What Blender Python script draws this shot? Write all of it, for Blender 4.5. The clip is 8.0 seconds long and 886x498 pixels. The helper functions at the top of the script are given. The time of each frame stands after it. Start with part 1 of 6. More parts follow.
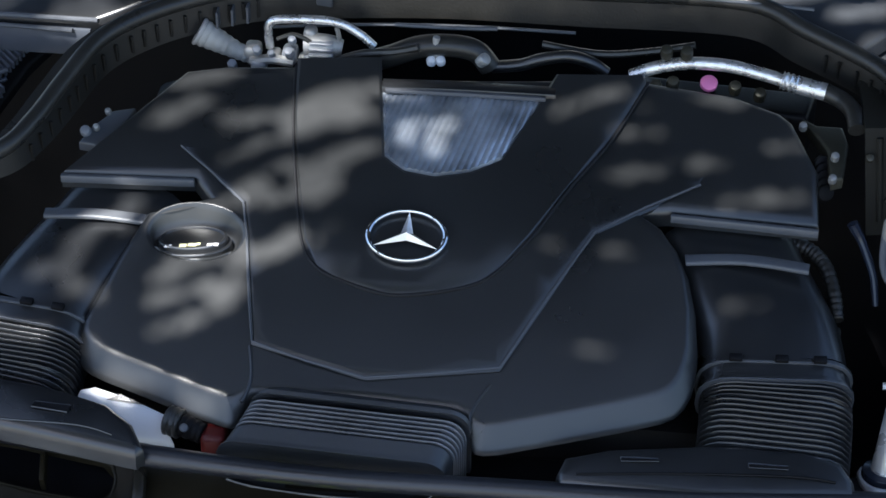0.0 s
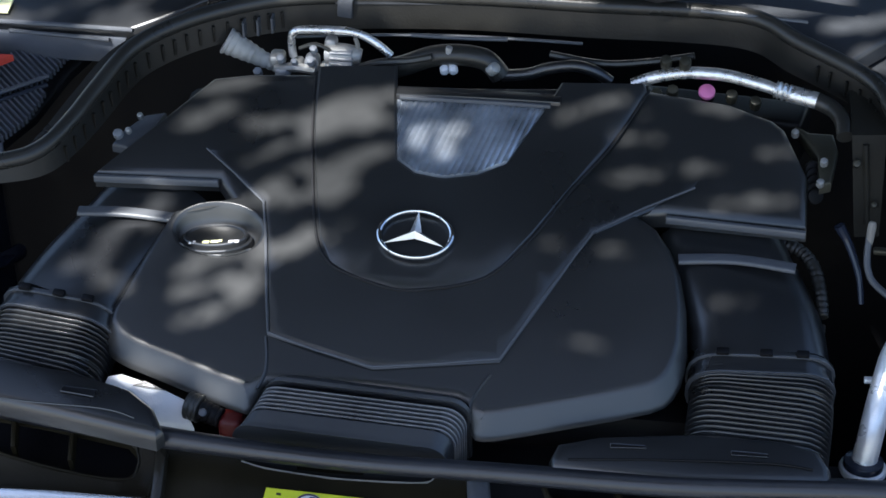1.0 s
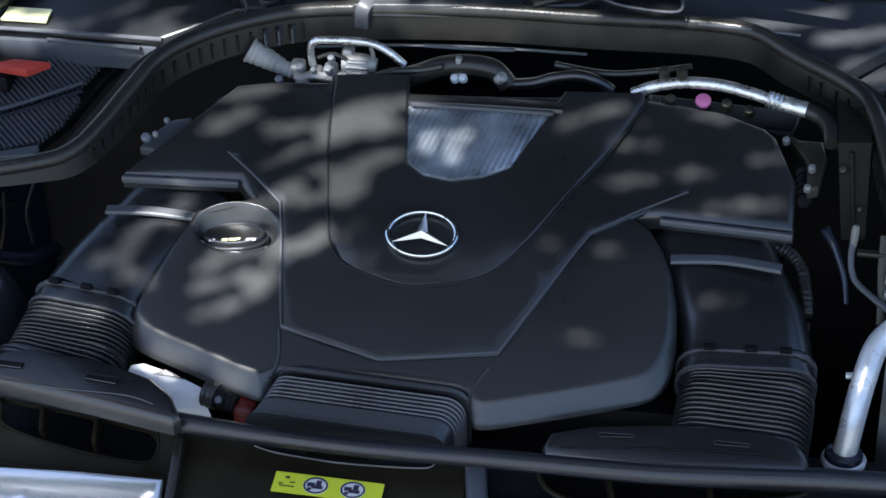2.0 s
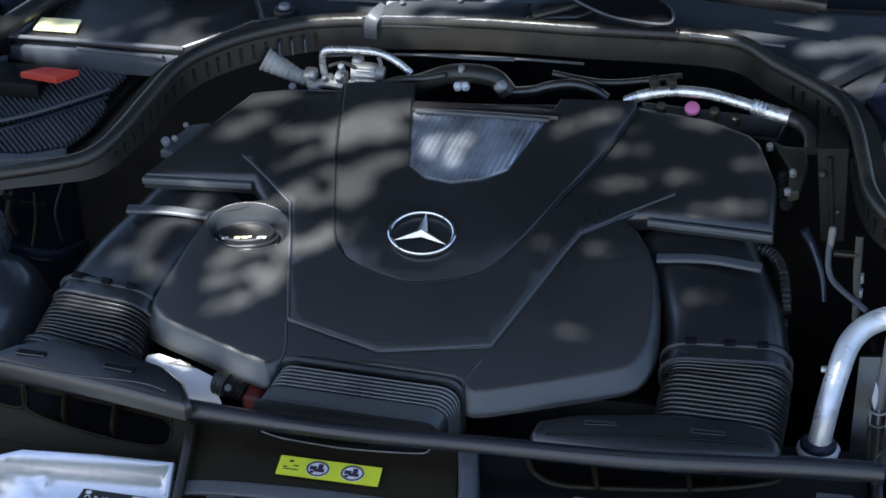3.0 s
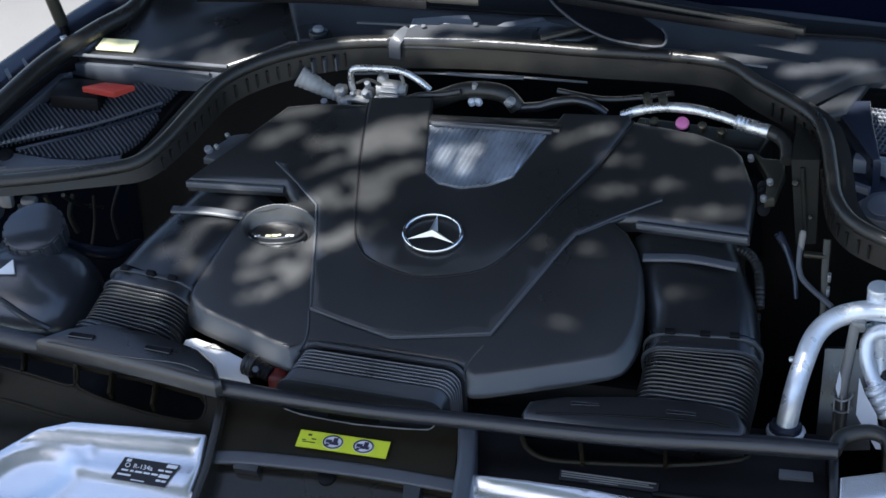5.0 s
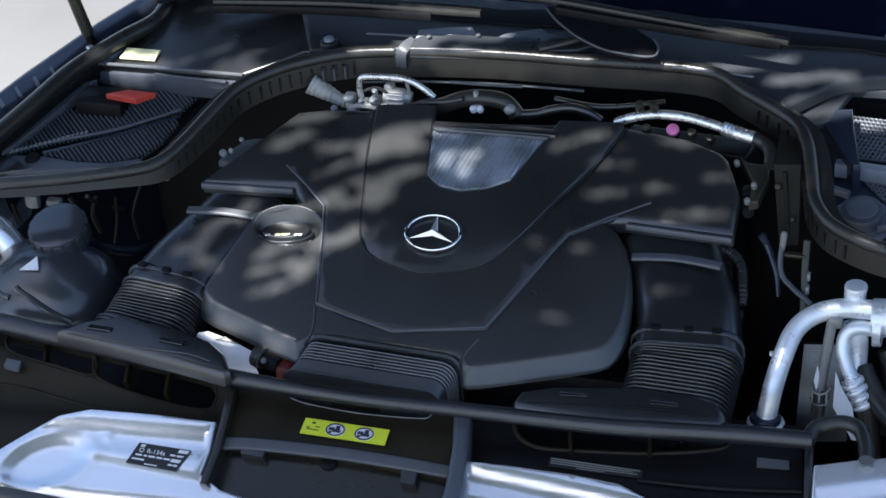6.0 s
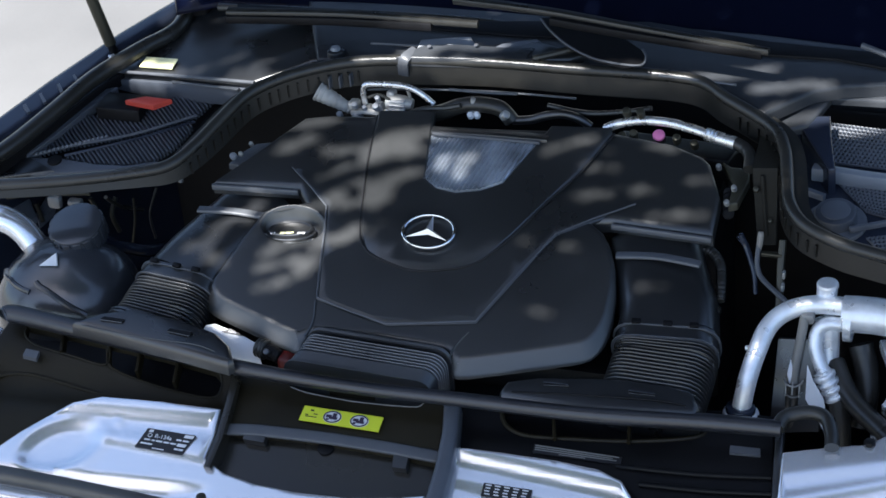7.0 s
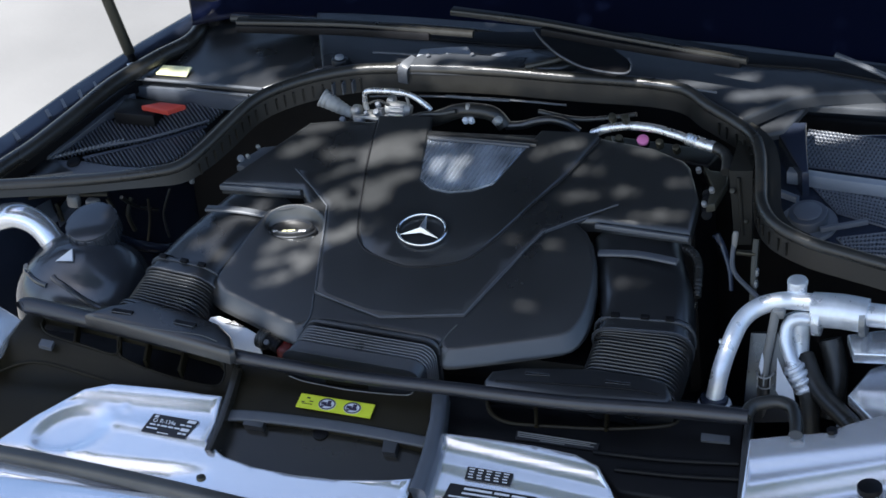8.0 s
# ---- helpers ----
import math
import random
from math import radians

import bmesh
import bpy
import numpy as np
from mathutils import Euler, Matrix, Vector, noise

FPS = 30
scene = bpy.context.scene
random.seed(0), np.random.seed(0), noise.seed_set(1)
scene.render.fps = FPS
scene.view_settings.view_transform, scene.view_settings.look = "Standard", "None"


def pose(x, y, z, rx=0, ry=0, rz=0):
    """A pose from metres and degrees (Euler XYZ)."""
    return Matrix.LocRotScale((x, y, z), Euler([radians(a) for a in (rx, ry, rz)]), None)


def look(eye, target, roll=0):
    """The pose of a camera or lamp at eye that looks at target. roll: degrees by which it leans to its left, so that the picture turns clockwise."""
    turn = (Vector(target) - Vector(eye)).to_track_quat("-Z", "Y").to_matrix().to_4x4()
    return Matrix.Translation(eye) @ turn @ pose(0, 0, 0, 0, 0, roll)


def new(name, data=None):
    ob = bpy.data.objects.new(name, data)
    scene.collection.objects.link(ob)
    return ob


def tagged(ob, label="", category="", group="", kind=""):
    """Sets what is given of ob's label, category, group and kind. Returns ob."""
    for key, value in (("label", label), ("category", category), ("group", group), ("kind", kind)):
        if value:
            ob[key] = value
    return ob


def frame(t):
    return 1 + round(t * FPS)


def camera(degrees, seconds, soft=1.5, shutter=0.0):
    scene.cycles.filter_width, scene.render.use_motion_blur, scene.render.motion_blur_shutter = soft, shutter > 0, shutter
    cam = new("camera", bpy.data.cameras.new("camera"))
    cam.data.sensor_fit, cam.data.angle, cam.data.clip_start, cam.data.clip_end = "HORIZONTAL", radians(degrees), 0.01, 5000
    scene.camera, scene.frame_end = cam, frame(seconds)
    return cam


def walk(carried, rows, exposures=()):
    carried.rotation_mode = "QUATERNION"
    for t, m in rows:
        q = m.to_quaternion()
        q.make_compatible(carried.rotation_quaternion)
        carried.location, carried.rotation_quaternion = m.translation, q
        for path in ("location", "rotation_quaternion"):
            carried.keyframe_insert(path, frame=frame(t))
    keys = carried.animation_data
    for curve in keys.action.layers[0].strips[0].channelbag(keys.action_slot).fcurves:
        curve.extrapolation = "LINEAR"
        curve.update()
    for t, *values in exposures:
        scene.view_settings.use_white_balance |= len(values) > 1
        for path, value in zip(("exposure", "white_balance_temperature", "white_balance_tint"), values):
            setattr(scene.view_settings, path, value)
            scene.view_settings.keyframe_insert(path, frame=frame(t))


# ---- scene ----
cam = camera(22.0, 8.0, soft=1.6)
PATH = [
    (0, (0.2086, -1.6574, 2.1352), (0.0379, -0.0547, 0.9511), 0.35),
    (0.5, (0.2564, -1.7042, 2.1705), (0.0455, -0.1054, 0.9876), -0.30),
    (1, (0.3003, -1.7518, 2.2026), (0.0499, -0.1561, 1.0231), -0.92),
    (1.5, (0.3438, -1.7980, 2.2314), (0.0578, -0.2046, 1.0571), -1.41),
    (3, (0.4937, -1.9436, 2.3323), (0.1088, -0.3621, 1.1701), -2.94),
    (3.5, (0.5375, -1.9938, 2.3602), (0.1276, -0.4133, 1.2051), -3.28),
    (4, (0.5842, -2.0433, 2.3934), (0.1463, -0.4669, 1.2431), -3.68),
    (4.5, (0.6317, -2.0944, 2.4199), (0.1661, -0.5196, 1.2782), -4.07),
    (6, (0.7854, -2.2550, 2.4993), (0.2448, -0.6846, 1.3850), -5.00),
    (6.5, (0.8508, -2.3088, 2.5238), (0.2816, -0.7410, 1.4202), -5.37),
    (7, (0.9221, -2.3630, 2.5463), (0.3220, -0.7985, 1.4545), -5.75),
    (7.5, (0.9983, -2.4189, 2.5681), (0.3680, -0.8574, 1.4888), -6.07),
    (8, (1.0725, -2.4753, 2.5886), (0.4138, -0.9169, 1.5221), -6.38),
]
walk(cam, [(t, look(e, g, r)) for t, e, g, r in PATH], [(0.0, 1.76, 6250, 10), (8.0, 1.76, 6250, 10)])

# ---- light ----
SUN_DIR = Vector((-0.3, -0.55, 1.0)).normalized()
world = bpy.data.worlds.new("sky")
scene.world = world
world.use_nodes = True
wn = world.node_tree
sky = wn.nodes.new("ShaderNodeTexSky")
sky.sky_type, sky.sun_disc = "NISHITA", False
sky.sun_elevation = math.asin(SUN_DIR.z)
sky.sun_rotation = math.atan2(SUN_DIR.x, SUN_DIR.y)
wn.links.new(sky.outputs[0], wn.nodes["Background"].inputs[0])
wn.nodes["Background"].inputs[1].default_value = 0.075
sun = new("sun", bpy.data.lights.new("sun", "SUN"))
sun.data.energy, sun.data.angle, sun.data.color = 5.0, radians(0.42), (1.0, 0.97, 0.92)
sun.matrix_world = look(SUN_DIR * 10, (0, 0, 0))

# ---- tools ----
from mathutils import geometry


def link(nt, a, b):
    nt.links.new(a, b)


def material(name, colour, rough=0.5, metal=0.0, grain=0.15, scale=60.0, bump=0.15, fine=400.0, spread=0.2, gloss=0.5):
    """A painted, moulded or cast surface: colour that varies at two scales, uneven gloss, fine relief."""
    m = bpy.data.materials.new(name)
    m.use_nodes = True
    nt = m.node_tree
    b = nt.nodes["Principled BSDF"]
    tc = nt.nodes.new("ShaderNodeTexCoord")
    n1 = nt.nodes.new("ShaderNodeTexNoise")
    n1.inputs["Scale"].default_value, n1.inputs["Detail"].default_value = scale / 6, 5
    n2 = nt.nodes.new("ShaderNodeTexNoise")
    n2.inputs["Scale"].default_value, n2.inputs["Detail"].default_value = fine, 2
    for n in (n1, n2):
        link(nt, tc.outputs["Object"], n.inputs["Vector"])
    ramp = nt.nodes.new("ShaderNodeMapRange")
    ramp.inputs["From Min"].default_value, ramp.inputs["From Max"].default_value = 0.3, 0.7
    ramp.inputs["To Min"].default_value, ramp.inputs["To Max"].default_value = 1 - grain, 1 + grain
    link(nt, n1.outputs["Fac"], ramp.inputs["Value"])
    mul = nt.nodes.new("ShaderNodeMix")
    mul.data_type, mul.blend_type = "RGBA", "MULTIPLY"
    mul.inputs["Factor"].default_value = 1.0
    mul.inputs["A"].default_value = (*colour, 1)
    link(nt, ramp.outputs["Result"], mul.inputs["B"])
    link(nt, mul.outputs["Result"], b.inputs["Base Color"])
    r2 = nt.nodes.new("ShaderNodeMapRange")
    r2.inputs["From Min"].default_value, r2.inputs["From Max"].default_value = 0.3, 0.7
    r2.inputs["To Min"].default_value, r2.inputs["To Max"].default_value = rough * (1 - spread), min(1, rough * (1 + spread))
    link(nt, n1.outputs["Fac"], r2.inputs["Value"])
    link(nt, r2.outputs["Result"], b.inputs["Roughness"])
    b.inputs["Metallic"].default_value = metal
    b.inputs["Specular IOR Level"].default_value = gloss
    bp = nt.nodes.new("ShaderNodeBump")
    bp.inputs["Strength"].default_value, bp.inputs["Distance"].default_value = bump, 0.001
    link(nt, n2.outputs["Fac"], bp.inputs["Height"])
    link(nt, bp.outputs["Normal"], b.inputs["Normal"])
    return m


def part(name, bm, mat, parent=None, label="", smooth=35):
    """Links a bmesh as one mesh object, under a thing or a part."""
    bmesh.ops.recalc_face_normals(bm, faces=bm.faces)
    if smooth:
        for f in bm.faces:
            f.smooth = True
        for e in bm.edges:
            if len(e.link_faces) == 2 and e.calc_face_angle(0) > radians(smooth):
                e.smooth = False
    me = bpy.data.meshes.new(name)
    bm.to_mesh(me)
    bm.free()
    me.materials.append(mat)
    ob = new(name, me)
    if parent:
        ob.parent = parent
    if label:
        tagged(ob, label)
    return ob


def thing(name, label, category, group="", kind=""):
    return tagged(new(name), label, category, group, kind)


def smoothline(pts, n=8, closed=False):
    """Catmull-Rom through the points."""
    P = [Vector(p) for p in pts]
    out = []
    m = len(P)
    for i in range(m if closed else m - 1):
        if closed:
            a, b, c, d = P[(i - 1) % m], P[i], P[(i + 1) % m], P[(i + 2) % m]
        else:
            a, b, c, d = P[max(i - 1, 0)], P[i], P[i + 1], P[min(i + 2, m - 1)]
        for k in range(n):
            t = k / n
            out.append(0.5 * (2 * b + (c - a) * t + (2 * a - 5 * b + 4 * c - d) * t * t + (3 * b - a - 3 * c + d) * t ** 3))
    if not closed:
        out.append(P[-1])
    return out


def rings(bm, loops, closed=True, caps=(True, True)):
    """Skins a row of loops of equal length."""
    vs = [[bm.verts.new(p) for p in l] for l in loops]
    n = len(vs[0])
    for a, b in zip(vs, vs[1:]):
        for i in range(n if closed else n - 1):
            j = (i + 1) % n
            bm.faces.new((a[i], a[j], b[j], b[i]))
    if closed and caps[0]:
        bm.faces.new(vs[0][::-1])
    if closed and caps[1]:
        bm.faces.new(vs[-1])
    return vs


def sweep(pts, profile, bm=None, up=(0, 0, 1), caps=True):
    """A section (a function of the share along the way, giving (side, up) pairs) drawn along a line."""
    bm = bm or bmesh.new()
    P = [Vector(p) for p in pts]
    loops = []
    for i, p in enumerate(P):
        d = (P[min(i + 1, len(P) - 1)] - P[max(i - 1, 0)]).normalized()
        s = d.cross(Vector(up))
        if s.length < 1e-4:
            s = Vector((1, 0, 0))
        s.normalize()
        u = s.cross(d)
        loops.append([p + s * a + u * b for a, b in profile(i / (len(P) - 1))])
    rings(bm, loops, caps=(caps, caps))
    return bm


def circle(r, n=12):
    return [(r * math.cos(2 * math.pi * k / n), r * math.sin(2 * math.pi * k / n)) for k in range(n)]


def tube(pts, r, n=12, steps=6, bm=None):
    line = smoothline(pts, steps) if steps > 1 else [Vector(p) for p in pts]
    c = circle(1, n)
    f = r if callable(r) else (lambda s: r)
    bm = bm or bmesh.new()
    # a frame carried along the line, free of twist
    loops, side = [], None
    for i, p in enumerate(line):
        d = (line[min(i + 1, len(line) - 1)] - line[max(i - 1, 0)]).normalized()
        if side is None:
            side = d.cross(Vector((0, 0, 1)))
            if side.length < 1e-3:
                side = Vector((1, 0, 0))
        side = (side - d * side.dot(d)).normalized()
        u = side.cross(d)
        q = f(i / (len(line) - 1))
        loops.append([p + (side * a + u * b) * q for a, b in c])
    rings(bm, loops)
    return bm


def box(x0, x1, y0, y1, z0, z1, bevel=0.0, seg=2, bm=None):
    own = bmesh.new()
    bmesh.ops.create_cube(own, size=1, matrix=Matrix.Translation(((x0 + x1) / 2, (y0 + y1) / 2, (z0 + z1) / 2)) @ Matrix.Diagonal((x1 - x0, y1 - y0, z1 - z0, 1)))
    if bevel:
        bmesh.ops.bevel(own, geom=own.edges[:], offset=bevel, segments=seg, affect="EDGES", profile=0.5)
    if bm is None:
        return own
    me = bpy.data.meshes.new("t")
    own.to_mesh(me)
    own.free()
    bm.from_mesh(me)
    bpy.data.meshes.remove(me)
    return bm


def shell(outline, top, thick, bevel=0.004, seg=3, holes=(), step=0.03, raised=0.0, chamfer=None, lip=None):
    """A plate with an outline in plan and rounded upper edges. top: a height, or a function of (x, y); raised is added to it.
    chamfer: a function of (x, y) that gives how far in and down a sloping front edge goes there, or None. holes: closed lines in plan that go through it. The upper face is a mesh with points inside, so that it can bend."""
    bm = bmesh.new()
    edge = bevel
    ht = (lambda x, y: top(x, y) + raised) if callable(top) else (lambda x, y: top + raised)

    def wind(line, ccw=True):
        pts = [Vector((p[0], p[1])) for p in line]
        area = sum(a.x * b.y - b.x * a.y for a, b in zip(pts, pts[1:] + pts[:1]))
        if (area > 0) != ccw:
            pts.reverse()
        return pts

    def inset(pts, d):
        out, n = [], len(pts)
        for i in range(n):
            a, b, c = pts[i - 1], pts[i], pts[(i + 1) % n]
            e, f = (b - a).normalized(), (c - b).normalized()
            m = Vector((-e.y - f.y, e.x + f.x))
            m = m / max(m.length_squared / 2, 0.6) if m.length > 1e-6 else Vector((-e.y, e.x))
            out.append(b + m * d)
        return out

    inner = []
    for line, ccw in [(outline, True)] + [(h, False) for h in holes]:
        pts = wind(line, ccw)
        bevel = edge if ccw else (lip or edge)
        loops = [[Vector((p.x, p.y, ht(p.x, p.y) - thick)) for p in pts]]
        for k in range(seg + 1):
            a = k / seg * math.pi / 2
            q = inset(pts, bevel * (1 - math.cos(a)))
            loop = [Vector((p.x, p.y, ht(p.x, p.y) - bevel * (1 - math.sin(a)))) for p in q]
            if chamfer and ccw:
                full = inset(pts, 1.0)
                for i, p in enumerate(pts):
                    c = chamfer(p.x, p.y)
                    if c:
                        f = k / seg
                        w = p + (full[i] - p) * c[0] * f
                        loop[i] = Vector((w.x, w.y, ht(w.x, w.y) - c[1] * (1 - f) + 0.02 * c[1] * math.sin(math.pi * f)))
            loops.append(loop)
        if chamfer and ccw:
            # a narrow flat margin, which keeps the shading of the sloping band to itself
            last = [Vector((p.x, p.y)) for p in loops[-1]]
            loops.append([Vector((p.x, p.y, ht(p.x, p.y))) for p in inset(last, 0.0035)])
        rings(bm, loops, caps=(False, False))
        inner.append([Vector((p.x, p.y)) for p in loops[-1]])
    verts, edges = [], []
    for line in inner:
        k = len(verts)
        verts += line
        edges += [(k + i, k + (i + 1) % len(line)) for i in range(len(line))]

    def inside(p, line):
        c = False
        for a, b in zip(line, line[1:] + line[:1]):
            if (a.y > p.y) != (b.y > p.y) and p.x < (b.x - a.x) * (p.y - a.y) / (b.y - a.y) + a.x:
                c = not c
        return c
    xs, ys = [p.x for p in inner[0]], [p.y for p in inner[0]]
    for i in range(int((max(xs) - min(xs)) / step) + 1):
        for j in range(int((max(ys) - min(ys)) / step) + 1):
            p = Vector((min(xs) + (i + 0.5) * step, min(ys) + (j + 0.5) * step))
            near = min((p - v).length for v in verts)
            if near > step * 0.35 and inside(p, inner[0]) and not any(inside(p, h) for h in inner[1:]):
                verts.append(p)
    vo, _, fo, _, _, _ = geometry.delaunay_2d_cdt(verts, edges, [], 2, 1e-6)
    made = [bm.verts.new((v.x, v.y, ht(v.x, v.y))) for v in vo]
    for f in fo:
        c = sum((vo[i] for i in f), Vector((0, 0))) / len(f)
        if inside(c, inner[0]) and not any(inside(c, h) for h in inner[1:]):
            bm.faces.new([made[i] for i in f])
    for v in [v for v in made if not v.link_faces]:
        bm.verts.remove(v)
    bmesh.ops.remove_doubles(bm, verts=bm.verts, dist=2e-5)
    return bm


def slope(z0, sy=0.0, sx=0.0):
    return lambda x, y: z0 + sy * y + sx * x


def disc(p, r, h, n=24, bevel=0.002, normal=(0, 0, 1)):
    """A round cap: base at p, radius r, height h along the normal."""
    bm = bmesh.new()
    prof = [(r, 0), (r, h - bevel), (r - bevel * 0.3, h - bevel * 0.3), (r - bevel, h)]
    rings(bm, [[Vector((a * math.cos(2 * math.pi * k / n), a * math.sin(2 * math.pi * k / n), z)) for k in range(n)] for a, z in prof])
    q = Vector((0, 0, 1)).rotation_difference(Vector(normal))
    bmesh.ops.transform(bm, matrix=Matrix.Translation(p) @ q.to_matrix().to_4x4(), verts=bm.verts)
    return bm


def roundrect(w, h, r, n=4):
    """Half width w, from 0 down to -h, corner radius r."""
    out = []
    for cx, cy, a0 in ((w - r, -r, 0), (-w + r, -r, 90), (-w + r, -h + r, 180), (w - r, -h + r, 270)):
        for k in range(n + 1):
            a = radians(a0 + 90 * k / n)
            out.append((cx + r * math.cos(a), cy + r * math.sin(a)))
    return out


def duct(line, widths, depth, radius, ribs=(), amp=0.003, steps=10, up=(0, 0, 1), fine=1):
    """A flat hose of rounded section along a line of its upper face; widths: half widths at the points. ribs: (from, to, count) folds it."""
    pts = smoothline(line, steps)
    n = len(pts) - 1
    if ribs:
        total = fine
        dense = []
        for i in range(n):
            for k in range(total):
                dense.append(pts[i].lerp(pts[i + 1], k / total))
        dense.append(pts[-1])
        pts = dense

    def w_at(s):
        q = s * (len(widths) - 1)
        i = min(int(q), len(widths) - 2)
        return widths[i] + (widths[i + 1] - widths[i]) * (q - i)

    def prof(s):
        g = 0.0
        if ribs:
            a, b, c = ribs
            if a <= s <= b:
                f = ((s - a) / (b - a) * c) % 1.0
                g = -amp * (1 - abs(math.sin(math.pi * f))) ** 0.9
        base = roundrect(w_at(s) + g, depth + 2 * g, radius)
        return [(x, y + g) for x, y in base]
    return sweep(pts, prof, up=up)


def label_on(name, quad, mat, parent, lift=0.0012, thick=0.0008):
    """A thin sticker whose four corners are given."""
    bm = bmesh.new()
    P = [Vector(p) for p in quad]
    nrm = (P[1] - P[0]).cross(P[3] - P[0]).normalized()
    if nrm.z < 0:
        nrm = -nrm
    rings(bm, [[p + nrm * (lift - thick) for p in P], [p + nrm * lift for p in P]])
    return part(name, bm, mat, parent, smooth=0)


def in_quad(quad, u, v):
    a, b, c, d = [Vector(p) for p in quad]
    return (a.lerp(b, u)).lerp(d.lerp(c, u), v)


def bars_on(name, quad, rows, mat, parent, lift=0.0022):
    """Plain bars on a sticker, each a piece of its own: rows of (u0, u1, v0, v1)."""
    a, b, c, d = [Vector(p) for p in quad]
    nrm = (b - a).cross(d - a).normalized()
    if nrm.z < 0:
        nrm = -nrm
    for u0, u1, v0, v1 in rows:
        bm = bmesh.new()
        q = [in_quad(quad, u, v) for u, v in ((u0, v0), (u1, v0), (u1, v1), (u0, v1))]
        rings(bm, [[p + nrm * (lift - 0.0006) for p in q], [p + nrm * lift for p in q]])
        part(name, bm, mat, parent, smooth=0)


def laid(quad, top, up=0.0008):
    """Sticker corners laid on a curved sheet."""
    return [(p[0], p[1], top(p[0], p[1]) + up) for p in quad]


def words_on(name, text, quad, u, v, size, mat, parent, lift=0.0024):
    """Printed words with Blender's own font, on a sticker."""
    cu = bpy.data.curves.new(name, "FONT")
    cu.body, cu.size, cu.extrude = text, size, 0.0002
    tmp = new(name, cu)
    me = bpy.data.meshes.new_from_object(tmp.evaluated_get(bpy.context.evaluated_depsgraph_get()))
    bpy.data.objects.remove(tmp)
    bpy.data.curves.remove(cu)
    a, b, c, d = [Vector(p) for p in quad]
    ex = (b - a).normalized()
    nz = ex.cross(a - d).normalized()
    ey = nz.cross(ex)
    o = in_quad(quad, u, v) + nz * lift
    me.transform(Matrix(((ex.x, ey.x, nz.x, o.x), (ex.y, ey.y, nz.y, o.y), (ex.z, ey.z, nz.z, o.z), (0, 0, 0, 1))))
    me.materials.append(mat)
    ob = new(name, me)
    ob.parent = parent
    return ob


# ---- materials ----
PLASTIC = material("matt black plastic", (0.0175, 0.0185, 0.0195), 0.33, grain=0.12, bump=0.04, fine=900, gloss=1.0)
SATIN = material("satin black plastic", (0.0125, 0.0133, 0.0148), 0.3, grain=0.2, bump=0.06, fine=700, gloss=1.0)
RUBBER = material("worn rubber", (0.026, 0.0255, 0.023), 0.3, grain=0.3, bump=0.2)
# blacker than such plastic is, so that recesses read as deep shade
DARK = material("dark moulded plastic, blacker for shade", (0.005, 0.005, 0.006), 0.5, grain=0.2, gloss=0.2)
CHANNEL = material("dull black channel plastic", (0.005, 0.0046, 0.0034), 0.45, grain=0.35, scale=50, bump=0.2)
RAILGREY = material("dull grey-brown rail", (0.1, 0.095, 0.085), 0.35, 0.3, grain=0.25)
TANKBLACK = material("glossy black tank plastic", (0.042, 0.046, 0.054), 0.2, grain=0.25, scale=50, bump=0.08, gloss=0.9)
TRAYBLACK = material("dusty black tray plastic", (0.019, 0.0172, 0.0135), 0.26, grain=0.3, scale=45, bump=0.1, gloss=0.6)
BAR = material("dark satin bar plastic", (0.015, 0.016, 0.020), 0.36, grain=0.3, scale=50, gloss=0.8)
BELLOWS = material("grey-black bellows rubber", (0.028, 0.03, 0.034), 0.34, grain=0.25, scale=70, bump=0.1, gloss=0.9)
# paler copy of BELLOWS, standing in for sky light on the folds
LITFOLDS = material("bellows rubber paled for sky light", (0.13, 0.136, 0.15), 0.32, grain=0.25, scale=70, bump=0.1, gloss=0.9)
SEAM = material("seam rubber", (0.006, 0.006, 0.007), 0.6)
TROUGH = material("dusty brown-black plastic", (0.016, 0.0128, 0.0062), 0.5, grain=0.5, scale=40, bump=0.15, gloss=0.22)
METAL = material("brushed aluminium", (0.88, 0.9, 0.92), 0.34, 0.5, grain=0.12, scale=260, bump=0.3, fine=500, spread=0.35)
BRIGHT = material("bare bright aluminium", (0.86, 0.86, 0.85), 0.3, 0.85, grain=0.3, scale=420, bump=0.6, fine=300, spread=0.4)
CAST = material("cast aluminium", (0.34, 0.34, 0.33), 0.5, 0.5, grain=0.35, scale=200, bump=0.5)
# STEP and EDGE also draw highlights as pale colour on black edges
STEP = material("pale grey steps and edge highlights", (0.10, 0.106, 0.116), 0.35, grain=0.15)
EDGE = material("grey plastic and edge highlights", (0.08, 0.085, 0.095), 0.4, grain=0.2)
BOOT = material("pale grey rubber boot", (0.34, 0.335, 0.32), 0.6, grain=0.25, scale=200)
GREYBOOT = material("grey rubber boot", (0.22, 0.21, 0.19), 0.6, grain=0.2)
PAINT = material("silver paint", (0.86, 0.88, 0.91), 0.2, 0.75, grain=0.08, scale=30, bump=0.03)
NAVY = material("dark blue paint", (0.022, 0.028, 0.045), 0.2, 0.0, grain=0.25, scale=25, bump=0.02)
SLAT = material("slatted grey plastic", (0.07, 0.078, 0.094), 0.35, grain=0.15)
MESH = material("grey perforated plastic", (0.11, 0.12, 0.14), 0.4, grain=0.15)
PALE = material("pale grey plastic", (0.22, 0.235, 0.26), 0.38, grain=0.12)
COWLGREY = material("grey cowl plastic", (0.042, 0.045, 0.05), 0.34, grain=0.4, scale=40, gloss=0.35)
CHROME = material("chrome", (0.88, 0.9, 0.93), 0.08, 1.0, grain=0.04, bump=0.02)
